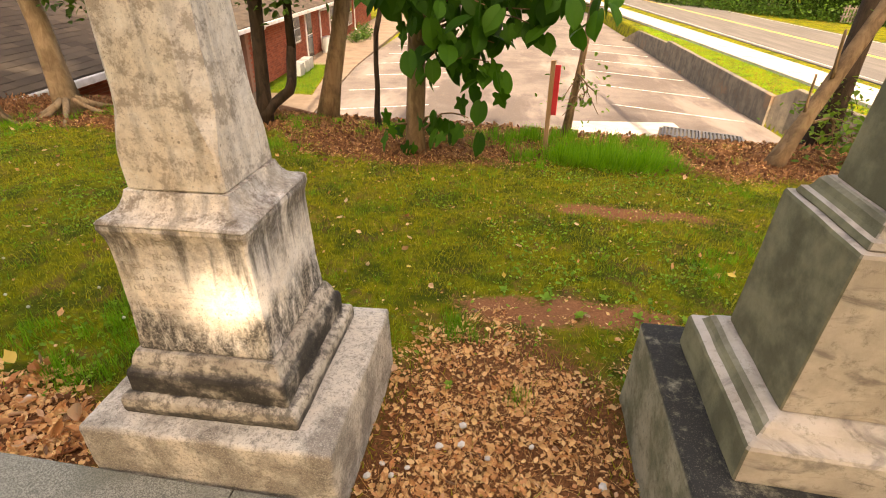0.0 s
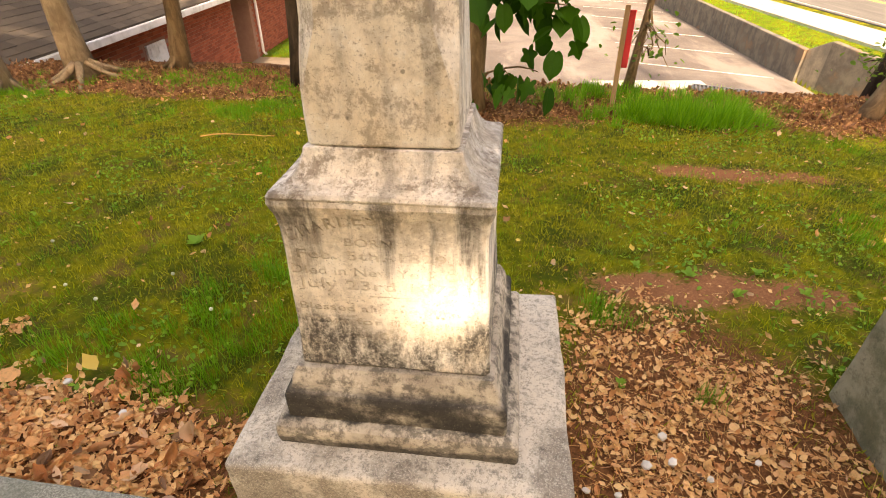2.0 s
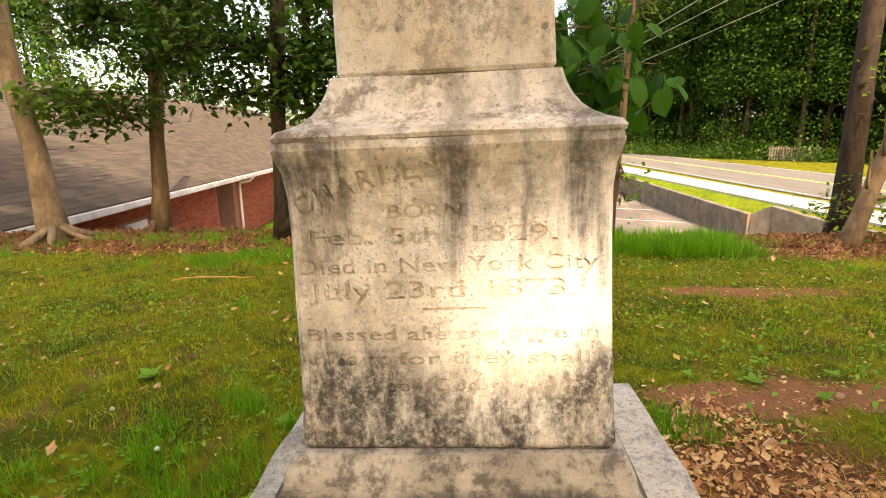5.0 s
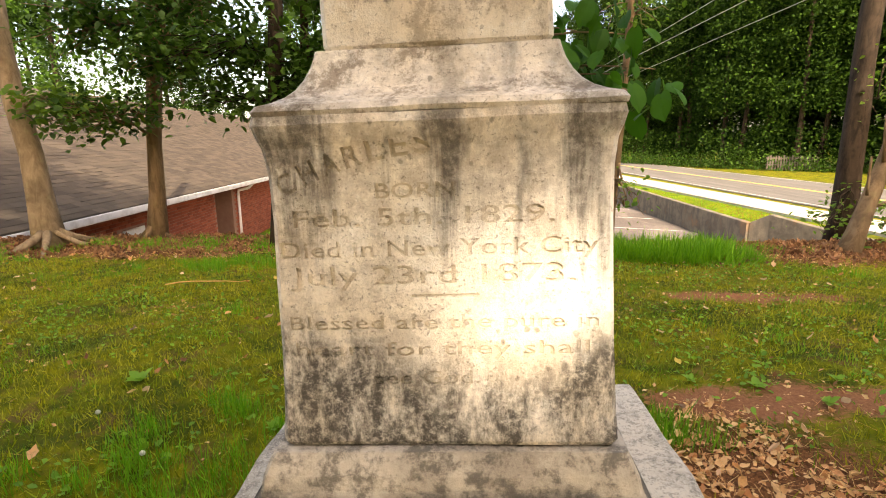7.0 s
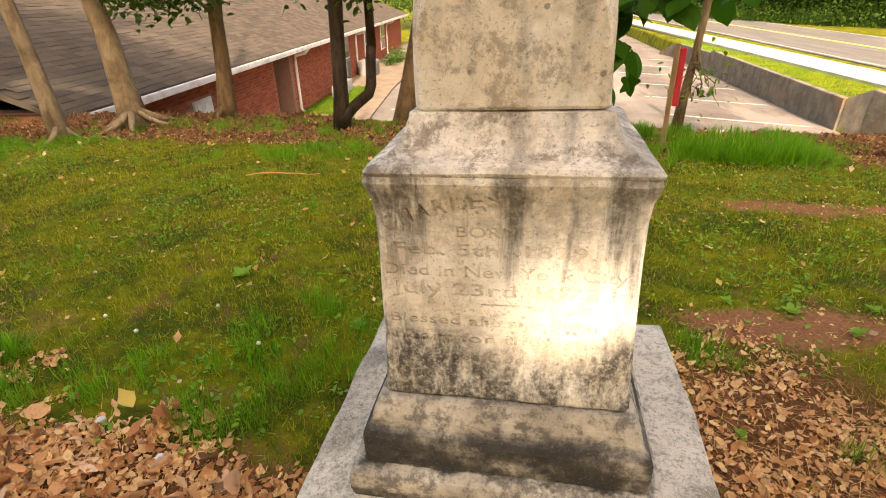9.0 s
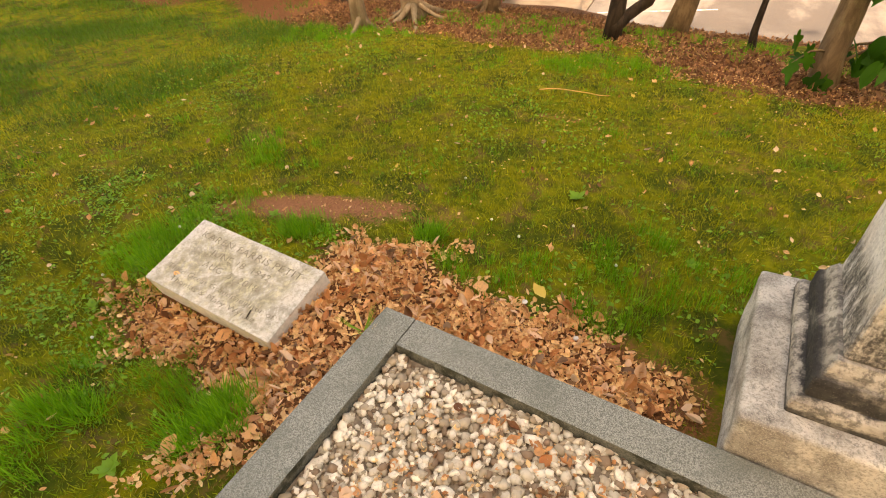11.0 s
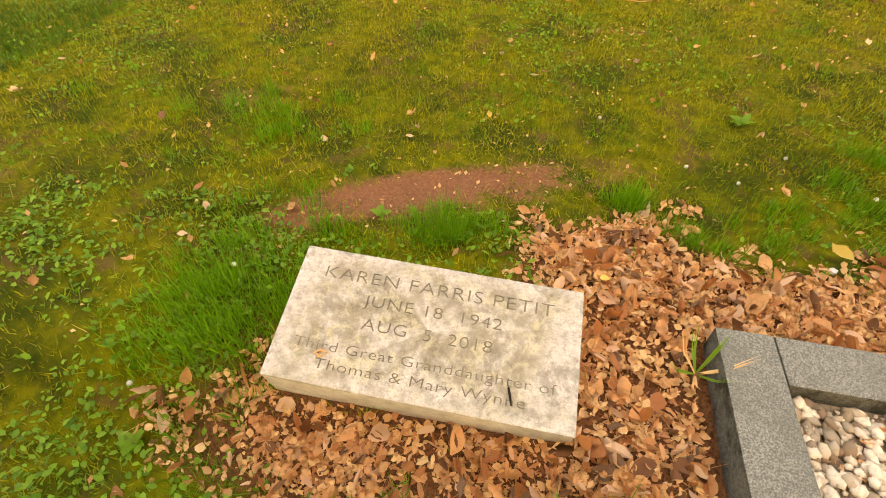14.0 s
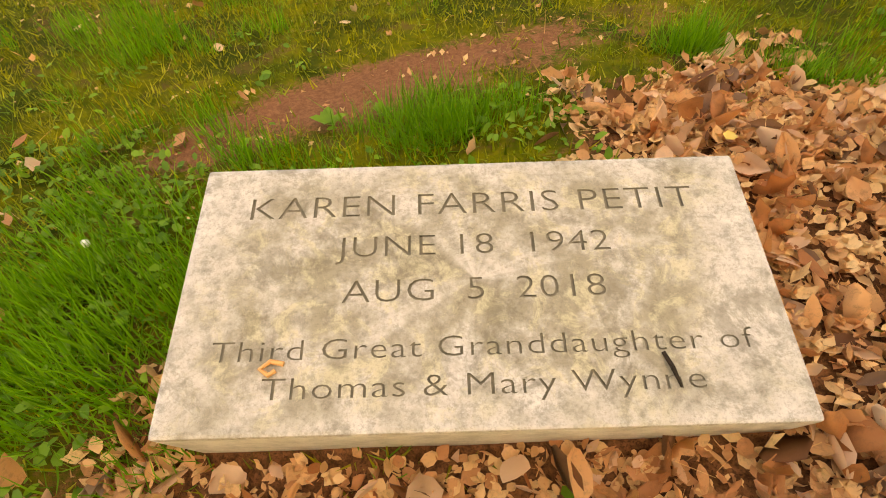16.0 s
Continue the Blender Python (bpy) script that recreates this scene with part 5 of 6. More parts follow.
def build_mulberry():
    """The young tree with large hanging leaves at the middle of the bank."""
    rng = np.random.default_rng(12)
    base = (0.03, 3.68, gz(0.03, 3.68))
    t = thing("mulberry_tree", "young tree with large dark green heart-shaped leaves", "tree", base)
    inv = Matrix.Translation(t.location).inverted()
    bm = tube(limb_points((base[0], base[1], base[2] - 0.1), (0.1, 4.1, 3.2), 11, (-0.06, 0, 0), 0.03, 2.0), [0.13, 0.105, 0.095, 0.09, 0.085, 0.08, 0.075, 0.07, 0.06, 0.05, 0.04], 12, 0.35, 3.0)
    tr = part("trunk", bm, "bark_brown", t, smooth=True)
    tr.matrix_parent_inverse = inv
    meshes = [heart_leaf_mesh("leaf", False), heart_leaf_mesh("leaf", False), heart_leaf_mesh("leaf", True)]
    ends = [(-0.3, 3.5, 1.45), (0.30, 3.4, 0.95), (0.62, 3.4, 0.85), (0.98, 3.45, 1.15), (0.2, 3.35, 1.15), (-0.15, 3.5, 1.35), (0.55, 3.35, 1.3), (1.25, 3.5, 1.45), (0.32, 3.5, 0.28), (-0.26, 3.55, 0.10), (0.56, 3.5, 0.32), (0.85, 3.6, 1.8), (0.35, 3.5, 1.7), (1.65, 3.65, 1.3), (0.65, 3.45, 1.0), (-0.1, 3.45, 1.6), (1.3, 3.55, 1.75), (1.1, 3.7, 2.1), (0.9, 3.5, 1.5), (1.5, 3.6, 1.5), (1.15, 3.5, 1.25)]
    leaves = 0
    for k, e in enumerate(ends):
        e = (e[0] + (0.10 if e[2] > 0.6 else 0.0), e[1], e[2])
        s = Vector((0.04, 3.72, max(0.05, min(2.2, e[2] - 0.1 - 0.25 * rng.random()))))
        pts = limb_points(s, e, 7, (0, 0, 0.12), 0.04, k)
        br = part("branch", tube(pts, [0.016 * (1 - 0.75 * i / 6) for i in range(7)], 6), "bark_brown", t, smooth=True)
        br.matrix_parent_inverse = inv
        for j in range(15 if e[2] > 0.45 else 8):
            f = rng.uniform(0.35, 1.0)
            p = pts[min(6, int(f * 6.99))] + Vector(rng.normal(size=3) * np.array((0.13, 0.10, 0.10)))
            s = rng.uniform(0.14, 0.26)
            lf = new("leaf", meshes[2 if (rng.random() < 0.22 or e[2] < 0.2) else int(rng.integers(0, 2))])
            lf.parent = t
            lf.matrix_parent_inverse = inv
            lf.matrix_basis = pose(p.x, p.y, p.z, rng.normal(-62, 24), rng.normal(0, 22), rng.uniform(-75, 75) + 180) @ Matrix.Diagonal((s, s, s, 1))
            leaves += 1
    return t


build_mulberry()


def build_unseen_shade_trees():
    """Tall trees added out of view behind the plot, to keep the sun off the lawn."""
    # hole kept in the added crowns to throw a sun patch on the die
    spot = ((0.135, -0.15, 0.715), 0.092)
    for k, (x, dy) in enumerate(((-14.9, 0.0), (-10.3, -0.8), (-5.8, 0.0), (-1.3, -0.8), (3.6, 0.0), (8.2, -0.8), (12.8, 0.0), (1.0, -3.4))):
        y = -11.5 + dy
        cs = [((x, y + 0.3, 4.2), (2.9, 1.6, 1.9), 70), ((x + 0.4, y, 7.4), (3.0, 1.8, 2.0), 80), ((x - 0.3, y, 10.6), (2.9, 1.8, 2.0), 80), ((x, y - 0.2, 13.4), (2.5, 1.6, 1.6), 60), ((x + 0.3, y, 16.2), (2.2, 1.4, 1.5), 50)]
        build_tree("shade_tree", "tall broad-crowned tree added out of view to shade the grave plots", (x, y, gz(x, y)), (x - 0.3, y, 16.5), 0.32, 0.12, "bark_brown", cs, "tree_leaf", 0.55, 40 + k, roots=5, per=42, gap=spot, shape=QUAD, spread=0.5)


build_unseen_shade_trees()


def build_woods():
    """The dark wood across the road."""
    rng = np.random.default_rng(21)
    kinds = []
    for k in range(4):
        t = thing("wood_tree", "tall dense green woodland tree", "tree", (0, 0, 0), "woods across the road")
        h = 16 + 2.0 * k
        part("trunk", tube(limb_points((0, 0, -0.5), (0.4, 0.3, h * 0.9), 9, (0.2, 0, 0), 0.3, k), [0.24 - 0.02 * i for i in range(9)], 8, 0.3, k), "bark_dark", t, smooth=True)
        twigs = []
        for j in range(130):
            z = h * (0.06 + 0.94 * rng.random() ** 0.8)
            r = 3.8 * (1 - 0.5 * z / h) * rng.uniform(0.5, 1.0)
            a = rng.uniform(0, 6.28)
            c = np.array((r * math.cos(a), r * math.sin(a), z))
            twigs.append([c * np.array((0.55, 0.55, 1.0)), c, c * np.array((1.18, 1.18, 1.0)) - np.array((0, 0, 0.35))])
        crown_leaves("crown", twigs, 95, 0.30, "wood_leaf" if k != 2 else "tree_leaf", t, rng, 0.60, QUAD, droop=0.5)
        kinds.append(t)
    spots = []
    line = [Vector(p) for p in ((39, -8), (37, 10), (34.5, 26), (31, 39), (24, 47), (18.5, 60), (15, 82), (12, 112))]
    edge = [a.lerp(b, f / 5) for a, b in zip(line, line[1:]) for f in range(5)]
    for i, e in enumerate(edge):
        for row in range(3):
            spots.append((e.x + 1.5 + 3.6 * row + rng.uniform(-0.9, 0.9), e.y + rng.uniform(-1.0, 1.0) + 3.2 * row))
    for x in np.arange(-6, 24, 5.0):
        spots.append((x, 122 + rng.uniform(-3, 3)))
    for x, y in ((-22, 40), (-27, 46), (-17, 52), (-33, 38), (-12, 58), (-24, 30), (-36, 26), (-30, 22), (-40, 14)):
        spots.append((x, y))
    used = set()
    for i, (x, y) in enumerate(spots):
        k = int(rng.integers(0, 4))
        s = rng.uniform(0.8, 1.2)
        z = gz(x, y)
        if k not in used:
            used.add(k)
            kinds[k].matrix_basis = pose(x, y, z, 0, 0, rng.uniform(0, 360))
        else:
            copy_thing(kinds[k], pose(x, y, z, 0, 0, rng.uniform(0, 360)))
    # low growth along the wood's edge
    p = []
    for e0, e1 in zip(edge, edge[1:]):
        for j in range(700):
            q = e0.lerp(e1, rng.random())
            p.append((q.x + rng.normal(-1.2, 0.7), q.y + rng.normal(-0.6, 0.7), ROAD_Z + abs(rng.normal(0, 0.75))))
    n = len(p)
    ob = scatter("undergrowth", QUAD, p, 0.2 * rng.uniform(0.6, 1.4, n), rng.uniform(0, 6.28, n), rng.normal(-0.3, 0.5, n), rng.normal(0, 0.5, n), "tree_leaf")
    tagged(ob, "leafy green undergrowth along the edge of the woods", "undergrowth", kind="stuff")


build_woods()


def build_fence():
    f = thing("picket_fence", "weathered grey wooden picket fence at the edge of the woods", "fence", (25.2, 42.0, ROAD_Z + 0.1))
    f.rotation_euler = (0, 0, radians(-20))
    for k in range(19):
        h = 1.05 + 0.06 * math.sin(k * 2.3)
        part("picket", box(k * 0.19, k * 0.19 + 0.11, -0.012, 0.012, -0.05, h, 0.004, 1), "fence_wood", f)
    for z in (0.3, 0.85):
        part("rail", box(-0.1, 3.65, 0.014, 0.05, z, z + 0.08), "fence_wood", f)


build_fence()


def build_post():
    x, y = 1.37, 4.12
    z = gz(x, y)
    p = thing("marker_post", "wooden survey stake with a bright red painted board", "post", (x, y, z))
    part("stake", box(-0.022, 0.022, -0.022, 0.022, -0.1, 0.90, 0.003, 1), "post_wood", p, "brown wooden stake")
    part("board", box(0.024, 0.078, -0.012, 0.012, 0.36, 0.86, 0.004, 1), "red_paint", p, "bright red board")
    p.rotation_euler = (0.0, -0.03, -0.3)


build_post()


def build_cables():
    for a, b, sag in (((17.8, 112.0, 9.9), (11.84, 18.0, 7.5), 0.2), ((12.3, 112.0, 6.9), (14.14, 18.0, 7.79), 0.2), ((12.84, 112.0, 5.26), (17.19, 18.0, 7.91), 0.2)):
        pts = curve_pts(a, b, 24, (0, 0, -sag))
        ob = part("power_cable", tube(pts, [0.017] * 24, 5), "cable")
        tagged(ob, "thin grey overhead power cable above the road", "cable", "power cables")


build_cables()


def build_meters():
    for k, (x, y) in enumerate(((-6.75, 17.6), (-6.82, 18.3), (-6.9, 19.0))):
        m = thing("utility_meter", "small grey utility meter box beside the brick wall", "meter", (x, y, LOT_Z), "meters by the wall")
        part("body", box(-0.18, 0.18, -0.22, 0.22, 0.12, 0.55, 0.03, 2), "grey_metal", m)
        part("dial", tube([(0.15, 0, 0.42), (0.24, 0, 0.42)], [0.12, 0.11], 14), "grey_metal", m)
        part("pipe", tube([(-0.1, 0, -0.1), (-0.1, 0, 0.14)], [0.04, 0.04], 8), "iron", m)
    a = thing("air_conditioner", "grey outdoor air conditioning unit by the building", "air conditioner", (-7.3, 23.6, LOT_Z))
    part("casing", box(-0.4, 0.4, -0.4, 0.4, 0.0, 0.75, 0.03, 2), "grey_metal", a)
    for k in range(7):
        part("louvre", box(0.402, 0.415, -0.34, 0.34, 0.12 + 0.08 * k, 0.15 + 0.08 * k), "iron", a)
    rng = np.random.default_rng(31)
    for x, y, r in ((-7.1, 27.0, 0.5), (-7.0, 28.2, 0.45), (-7.4, 30.0, 0.7)):
        s = thing("shrub", "low rounded green shrub by the building", "shrub", (x, y, LOT_Z + 0.1), "shrubs by the building")
        part("stem", tube([(0, 0, -0.15), (0, 0, r * 0.5)], [0.04, 0.03], 6), "bark_dark", s)
        tw = [[np.array((0, 0, 0.1)), np.array(v) * r * 0.6, np.array(v) * r] for v in [(math.cos(a) * math.cos(e), math.sin(a) * math.cos(e), math.sin(e) * 0.9 + 0.15) for a, e in zip(rng.uniform(0, 6.28, 40), rng.uniform(0, 1.5, 40))]]
        crown_leaves("crown", tw, 14, 0.10, "tree_leaf", s, rng, 0.07, QUAD)


build_meters()

# ---- lawn, litter, gravel ----


def in_stone(x, y):
    """Where stones and kerbs stand on the ground."""
    a = (x > -0.42) & (x < 0.45) & (y > -0.3) & (y < 0.46)
    b = (x > 1.43) & (x < 2.22) & (y > -0.40) & (y < 0.37)
    u, v = (x + 2.494) * math.cos(0.035) - (y + 0.4145) * math.sin(0.035), (x + 2.494) * math.sin(0.035) + (y + 0.4145) * math.cos(0.035)
    c = (np.abs(u) < 0.405) & (np.abs(v) < 0.18)
    d = (x > -1.76) & (x < 1.28) & (y > -2.65) & (y < -0.258 - 0.03 * (x + 1.7))
    return a | b | c | d


def litter_edge(x, y):
    """The litter's cover with a ragged border."""
    c = litter_cover(x, y) - 0.7 * np.clip(tuft_cover(x, y) - 0.6, 0, 1)
    return np.clip(c + (c > 0.08) * (0.20 * wave(x, y, 6.1, 0.7) + 0.18 * wave(x, y, 15.0, 1.9) + 0.12 * wave(x, y, 33.0, 0.2)), 0, 1.2)


def spread(rng, n, x0, x1, y0, y1, weight):
    x, y = rng.uniform(x0, x1, n), rng.uniform(y0, y1, n)
    keep = (rng.random(n) < weight(x, y)) & ~in_stone(x, y)
    x, y = x[keep], y[keep]
    return x, y, ground_height(x, y)


# long grass clumps: place, radius, blades, height
LUSH = ((-2.60, -0.95, 0.12, 420, 0.05), (-2.12, -0.97, 0.14, 1200, 0.13), (-2.62, -1.20, 0.13, 650, 0.10), (-2.62, -1.44, 0.13, 420, 0.07), (-3.24, -0.28, 0.17, 750, 0.08),
        (-3.15, -0.46, 0.14, 560, 0.075), (-2.55, 0.05, 0.10, 700, 0.07), (-1.88, 0.37, 0.06, 420, 0.085), (-1.65, 0.20, 0.07, 260, 0.06), (-3.02, -0.85, 0.13, 300, 0.05), (1.95, 3.70, 0.30, 1500, 0.24), (1.60, 3.78, 0.25, 900, 0.20), (2.45, 3.72, 0.25, 700, 0.16))


def build_grass():
    rng = np.random.default_rng(5)

    def bare(x, y):
        return np.clip(1 - 1.15 * litter_edge(x, y) - 1.1 * soil_cover(x, y), 0.02, 1)

    patchy = lambda x, y: np.clip(0.5 + 0.4 * wave(x, y, 3.1, 0.7) * wave(x, y, 1.3, 2.1) + 0.35 * wave(x, y, 13.0, 0.3) * wave(x, y, 29.0, 1.7), 0.06, 1)
    x, y, z = spread(rng, 900000, -6.6, 4.2, -1.9, 4.8, lambda x, y: bare(x, y) * patchy(x, y))
    n = len(x)
    ob = scatter("lawn_grass", SPIKE, np.stack([x, y, z - 0.003], -1), rng.uniform(0.012, 0.044, n), rng.uniform(0, 6.28, n), rng.normal(0.6, 0.4, n), rng.normal(0, 0.4, n), "lawn_blade")
    x, y, z = spread(rng, 200000, -12.0, -5.2, -1.5, 6.0, lambda x, y: bare(x, y) * np.clip(0.25 + 0.8 * wave(x, y, 1.7, 0.4), 0.1, 1))
    n = len(x)
    # the far end's tree shade is carried by the blades' darker colour
    far = scatter("long_lawn_grass", SPIKE, np.stack([x, y, z - 0.003], -1), rng.uniform(0.03, 0.075, n), rng.uniform(0, 6.28, n), rng.normal(0.8, 0.35, n), rng.normal(0, 0.4, n), "edge_grass")
    tagged(far, "longer green grass at the edge of the lawn", "grass", kind="stuff")
    tagged(ob, "short mossy yellow green lawn grass", "grass", kind="stuff")
    # long fine tufts gathered round centres
    cx, cy, _ = spread(rng, 15000, -6.0, 5.0, -2.3, 5.0, lambda x, y: np.clip((tuft_cover(x, y) - 0.12) * 1.1 * np.clip(0.55 + 0.75 * wave(x, y, 11.0, 0.5), 0.1, 1) + 0.02 * (wave(x, y, 2.0, 1.0) > 0.2), 0, 1))
    k = 64
    x = np.repeat(cx, k) + rng.normal(0, 0.034, len(cx) * k)
    y = np.repeat(cy, k) + rng.normal(0, 0.034, len(cx) * k)
    keep = ~in_stone(x, y)
    x, y = x[keep], y[keep]
    n = len(x)
    high = np.where((y > 3.1) & (x > 0.8) & (x < 2.7), 1.75, 1.0)
    ob = scatter("grass_tuft", BLADE, np.stack([x, y, ground_height(x, y) - 0.004], -1), rng.uniform(0.035, 0.10, n) * high, rng.uniform(0, 6.28, n), rng.normal(1.1, 0.28, n), rng.normal(0, 0.3, n), "grass_blade")
    tagged(ob, "lush bright green tufts of fine grass", "grass", kind="stuff")
    # long grass standing in clumps by the small marker and along the top of the bank
    for u, v, r, n, tall in LUSH:
        heads = np.stack([rng.normal(u, 0.55 * r, 14), rng.normal(v, 0.45 * r, 14)], -1)
        pick = np.minimum((14 * rng.random(n) ** 1.5).astype(int), 13)
        dx, dy = rng.normal(0, 0.20 * r + 0.012, n), rng.normal(0, 0.20 * r + 0.012, n)
        a = np.arctan2(dy, dx)
        x, y = heads[pick, 0] + dx, heads[pick, 1] + dy
        keep = ~in_stone(x, y)
        x, y, a = x[keep], y[keep], a[keep]
        n = len(x)
        ob = scatter("grass_clump", BLADE, np.stack([x, y, ground_height(x, y) - 0.004], -1), 0.03 + tall * rng.uniform(0.2, 1.0, n), a - math.pi / 2 + rng.normal(0, 0.9, n), rng.normal(0.75, 0.38, n), rng.normal(0, 0.35, n), "grass_blade")
        tagged(ob, "lush clump of long bright green grass beside the small marker" if v < 1 else "tall bright green grass clump at the top of the bank", "grass", kind="stuff")
    # sparse longer sprigs through the moss
    cx, cy, _ = spread(rng, 7500, -5.4, 4.4, -2.0, 4.6, lambda x, y: bare(x, y) * np.clip(0.10 + 0.8 * wave(x, y, 2.7, 1.9) * wave(x, y, 1.1, 0.4) + 0.35 * wave(x, y, 9.0, 0.2), 0.01, 1))
    k = 14
    x = np.repeat(cx, k) + rng.normal(0, 0.022, len(cx) * k)
    y = np.repeat(cy, k) + rng.normal(0, 0.022, len(cx) * k)
    keep = ~in_stone(x, y)
    x, y = x[keep], y[keep]
    n = len(x)
    ob = scatter("lawn_sprigs", BLADE, np.stack([x, y, ground_height(x, y) - 0.004], -1), rng.uniform(0.03, 0.075, n), rng.uniform(0, 6.28, n), rng.normal(0.85, 0.35, n), rng.normal(0, 0.4, n), "grass_blade")
    tagged(ob, "sparse green grass sprigs growing through the mossy lawn", "grass", kind="stuff")
    # small clover and weed leaves
    x, y, z = spread(rng, 8000, -4.2, -2.2, -1.05, 0.2, lambda x, y: bare(x, y) * np.clip(0.45 + 0.8 * wave(x, y, 6.0, 0.8), 0.08, 1))
    n = len(x)
    ob = scatter("weed_leaves", OVAL, np.stack([x, y, z + rng.uniform(0.002, 0.03, n)], -1), rng.uniform(0.012, 0.032, n), rng.uniform(0, 6.28, n), rng.normal(0.2, 0.4, n), rng.normal(0, 0.35, n), "weed_leaf")
    tagged(ob, "dense small green clover leaves in the lawn by the marker", "clover", kind="stuff")
    x, y, z = spread(rng, 85000, -6.0, 5.0, -2.3, 4.6, lambda x, y: 0.9 * np.clip(0.25 + wave(x, y, 1.9, 3.0), 0, 1) * np.clip(0.5 + 0.9 * wave(x, y, 7.5, 1.2), 0.05, 1) * np.clip(1 - litter_cover(x, y) * 0.9 - soil_cover(x, y) * 0.5, 0.03, 1))
    n = len(x)
    ob = scatter("clover_leaves", OVAL, np.stack([x, y, z + rng.uniform(0.002, 0.03, n)], -1), rng.uniform(0.012, 0.034, n), rng.uniform(0, 6.28, n), rng.normal(0.15, 0.4, n), rng.normal(0, 0.3, n), "weed_leaf")
    tagged(ob, "small green clover and weed leaves in the lawn", "clover", kind="stuff")


build_grass()


def build_far_grass():
    rng = np.random.default_rng(15)
    for name, n, box4, z, size in (("verge_grass", 9000, (-7.2, -5.4, 15.0, 20.1), LOT_Z + 0.05, 0.13), ("strip_grass", 16000, (8.95, 11.3, 12.5, 34.0), None, 0.10)):
        x, y = rng.uniform(box4[0], box4[1], n), rng.uniform(box4[2], box4[3], n)
        keep = (x < -5.35 - 0.19 * (y - 15.0)) if z is not None else x > 8.9
        x, y = x[keep], y[keep]
        n = len(x)
        zz = ground_height(x, y) if z is None else np.full(n, z)
        ob = scatter(name, BLADE, np.stack([x, y, zz], -1), size * rng.uniform(0.6, 1.3, n), rng.uniform(0, 6.28, n), rng.normal(1.0, 0.3, n), rng.normal(0, 0.3, n), "edge_grass" if z is not None else "grass_blade")
        tagged(ob, "bright green strip of mown grass", "grass", kind="stuff")


build_far_grass()


def build_litter():
    rng = np.random.default_rng(6)
    near = lambda x, y: np.clip((litter_edge(x, y) - 0.25) * 1.4, 0, 1) * np.clip(0.72 + 0.45 * wave(x, y, 9.0, 0.3) + 0.3 * wave(x, y, 21.0, 1.3), 0.3, 1)
    plain = lambda x, y: near(x, y) * np.where((x > 0.35) & (y < 2.5), 0.09, np.where(y > 2.5, 0.8, np.where((x > -1.55) & (y > -0.6), 0.42, 0.66)))
    for shape, n0, lo, hi, name in ((FOLD, 95000, 0.024, 0.075, "leaf_litter"), (ROLL, 115000, 0.026, 0.092, "curled_leaf_litter"), (CURL, 30000, 0.018, 0.05, "flat_leaf_litter"), (OAK, 12000, 0.035, 0.07, "oak_leaf_litter")):
        x, y, z = spread(rng, n0, -6.2, 5.2, -2.3, 5.6, plain)
        for bank in (False, True):
            u, v, w = (a[(y > 2.5) == bank] for a in (x, y, z))
            n = len(u)
            ob = scatter(name, shape, np.stack([u, v, w + rng.uniform(0.002, 0.03, n)], -1), rng.uniform(lo, hi, n) * (0.75 if bank else np.where(u > 0.3, 0.5, 0.95)), rng.uniform(0, 6.28, n), rng.normal(0.10, 0.65, n), rng.normal(0, 0.85, n), "old_leaf" if bank else "dead_leaf", vary=0.9, rng=rng)
            tagged(ob, "dark brown fallen leaves along the top of the bank" if bank else "dry orange brown fallen leaves in drifts", "leaf litter", kind="stuff")
    x, y, z = spread(rng, 190000, -6.2, 5.2, -2.3, 5.0, lambda x, y: np.clip(near(x, y) * 1.2 + 0.012 + 0.12 * soil_cover(x, y) + 0.10 * np.clip(wave(x, y, 3.7, 1.1) * wave(x, y, 1.6, 2.2), 0, 1), 0, 1))
    n = len(x)
    ob = scatter("leaf_crumbs", QUAD, np.stack([x, y, z + rng.uniform(0.0, 0.012, n)], -1), rng.uniform(0.008, 0.028, n), rng.uniform(0, 6.28, n), rng.normal(0.05, 0.4, n), rng.normal(0, 0.5, n), "leaf_crumb")
    tagged(ob, "crumbled brown bits of dead leaves", "leaf litter", kind="stuff")
    x, y, z = spread(rng, 330000, -6.0, 5.0, -2.3, 5.4, lambda x, y: np.clip(near(x, y) * (0.15 + 0.85 * (x > 0.3)) + 0.004, 0, 1))
    n = len(x)
    ob = scatter("pine_straw", NEEDLE, np.stack([x, y, z + rng.uniform(0.004, 0.02, n)], -1), rng.uniform(0.022, 0.075, n), rng.uniform(0, 6.28, n), rng.normal(0.06, 0.18, n), rng.normal(0, 0.3, n), "straw")
    tagged(ob, "dry tan pine straw between the monuments", "straw", kind="stuff")
    x, y, z = spread(rng, 62000, -3.3, -0.3, -1.4, 0.5, lambda x, y: np.clip(near(x, y) * 1.2, 0, 1))
    n = len(x)
    ob = scatter("leaf_shreds", CURL, np.stack([x, y, z + rng.uniform(0.002, 0.018, n)], -1), rng.uniform(0.010, 0.036, n), rng.uniform(0, 6.28, n), rng.normal(0.05, 0.5, n), rng.normal(0, 0.5, n), "leaf_crumb", vary=0.8, rng=rng)
    tagged(ob, "broken pale orange leaf shreds round the marker", "leaf litter", kind="stuff")
    x, y, z = spread(rng, 9000, 0.35, 1.65, -1.3, 0.95, lambda x, y: np.clip(near(x, y) * 1.3, 0, 1))
    n = len(x)
    ob = scatter("leaf_fragments", CURL, np.stack([x, y, z + rng.uniform(0.002, 0.016, n)], -1), rng.uniform(0.010, 0.036, n), rng.uniform(0, 6.28, n), rng.normal(0.05, 0.45, n), rng.normal(0, 0.5, n), "leaf_crumb", vary=0.8, rng=rng)
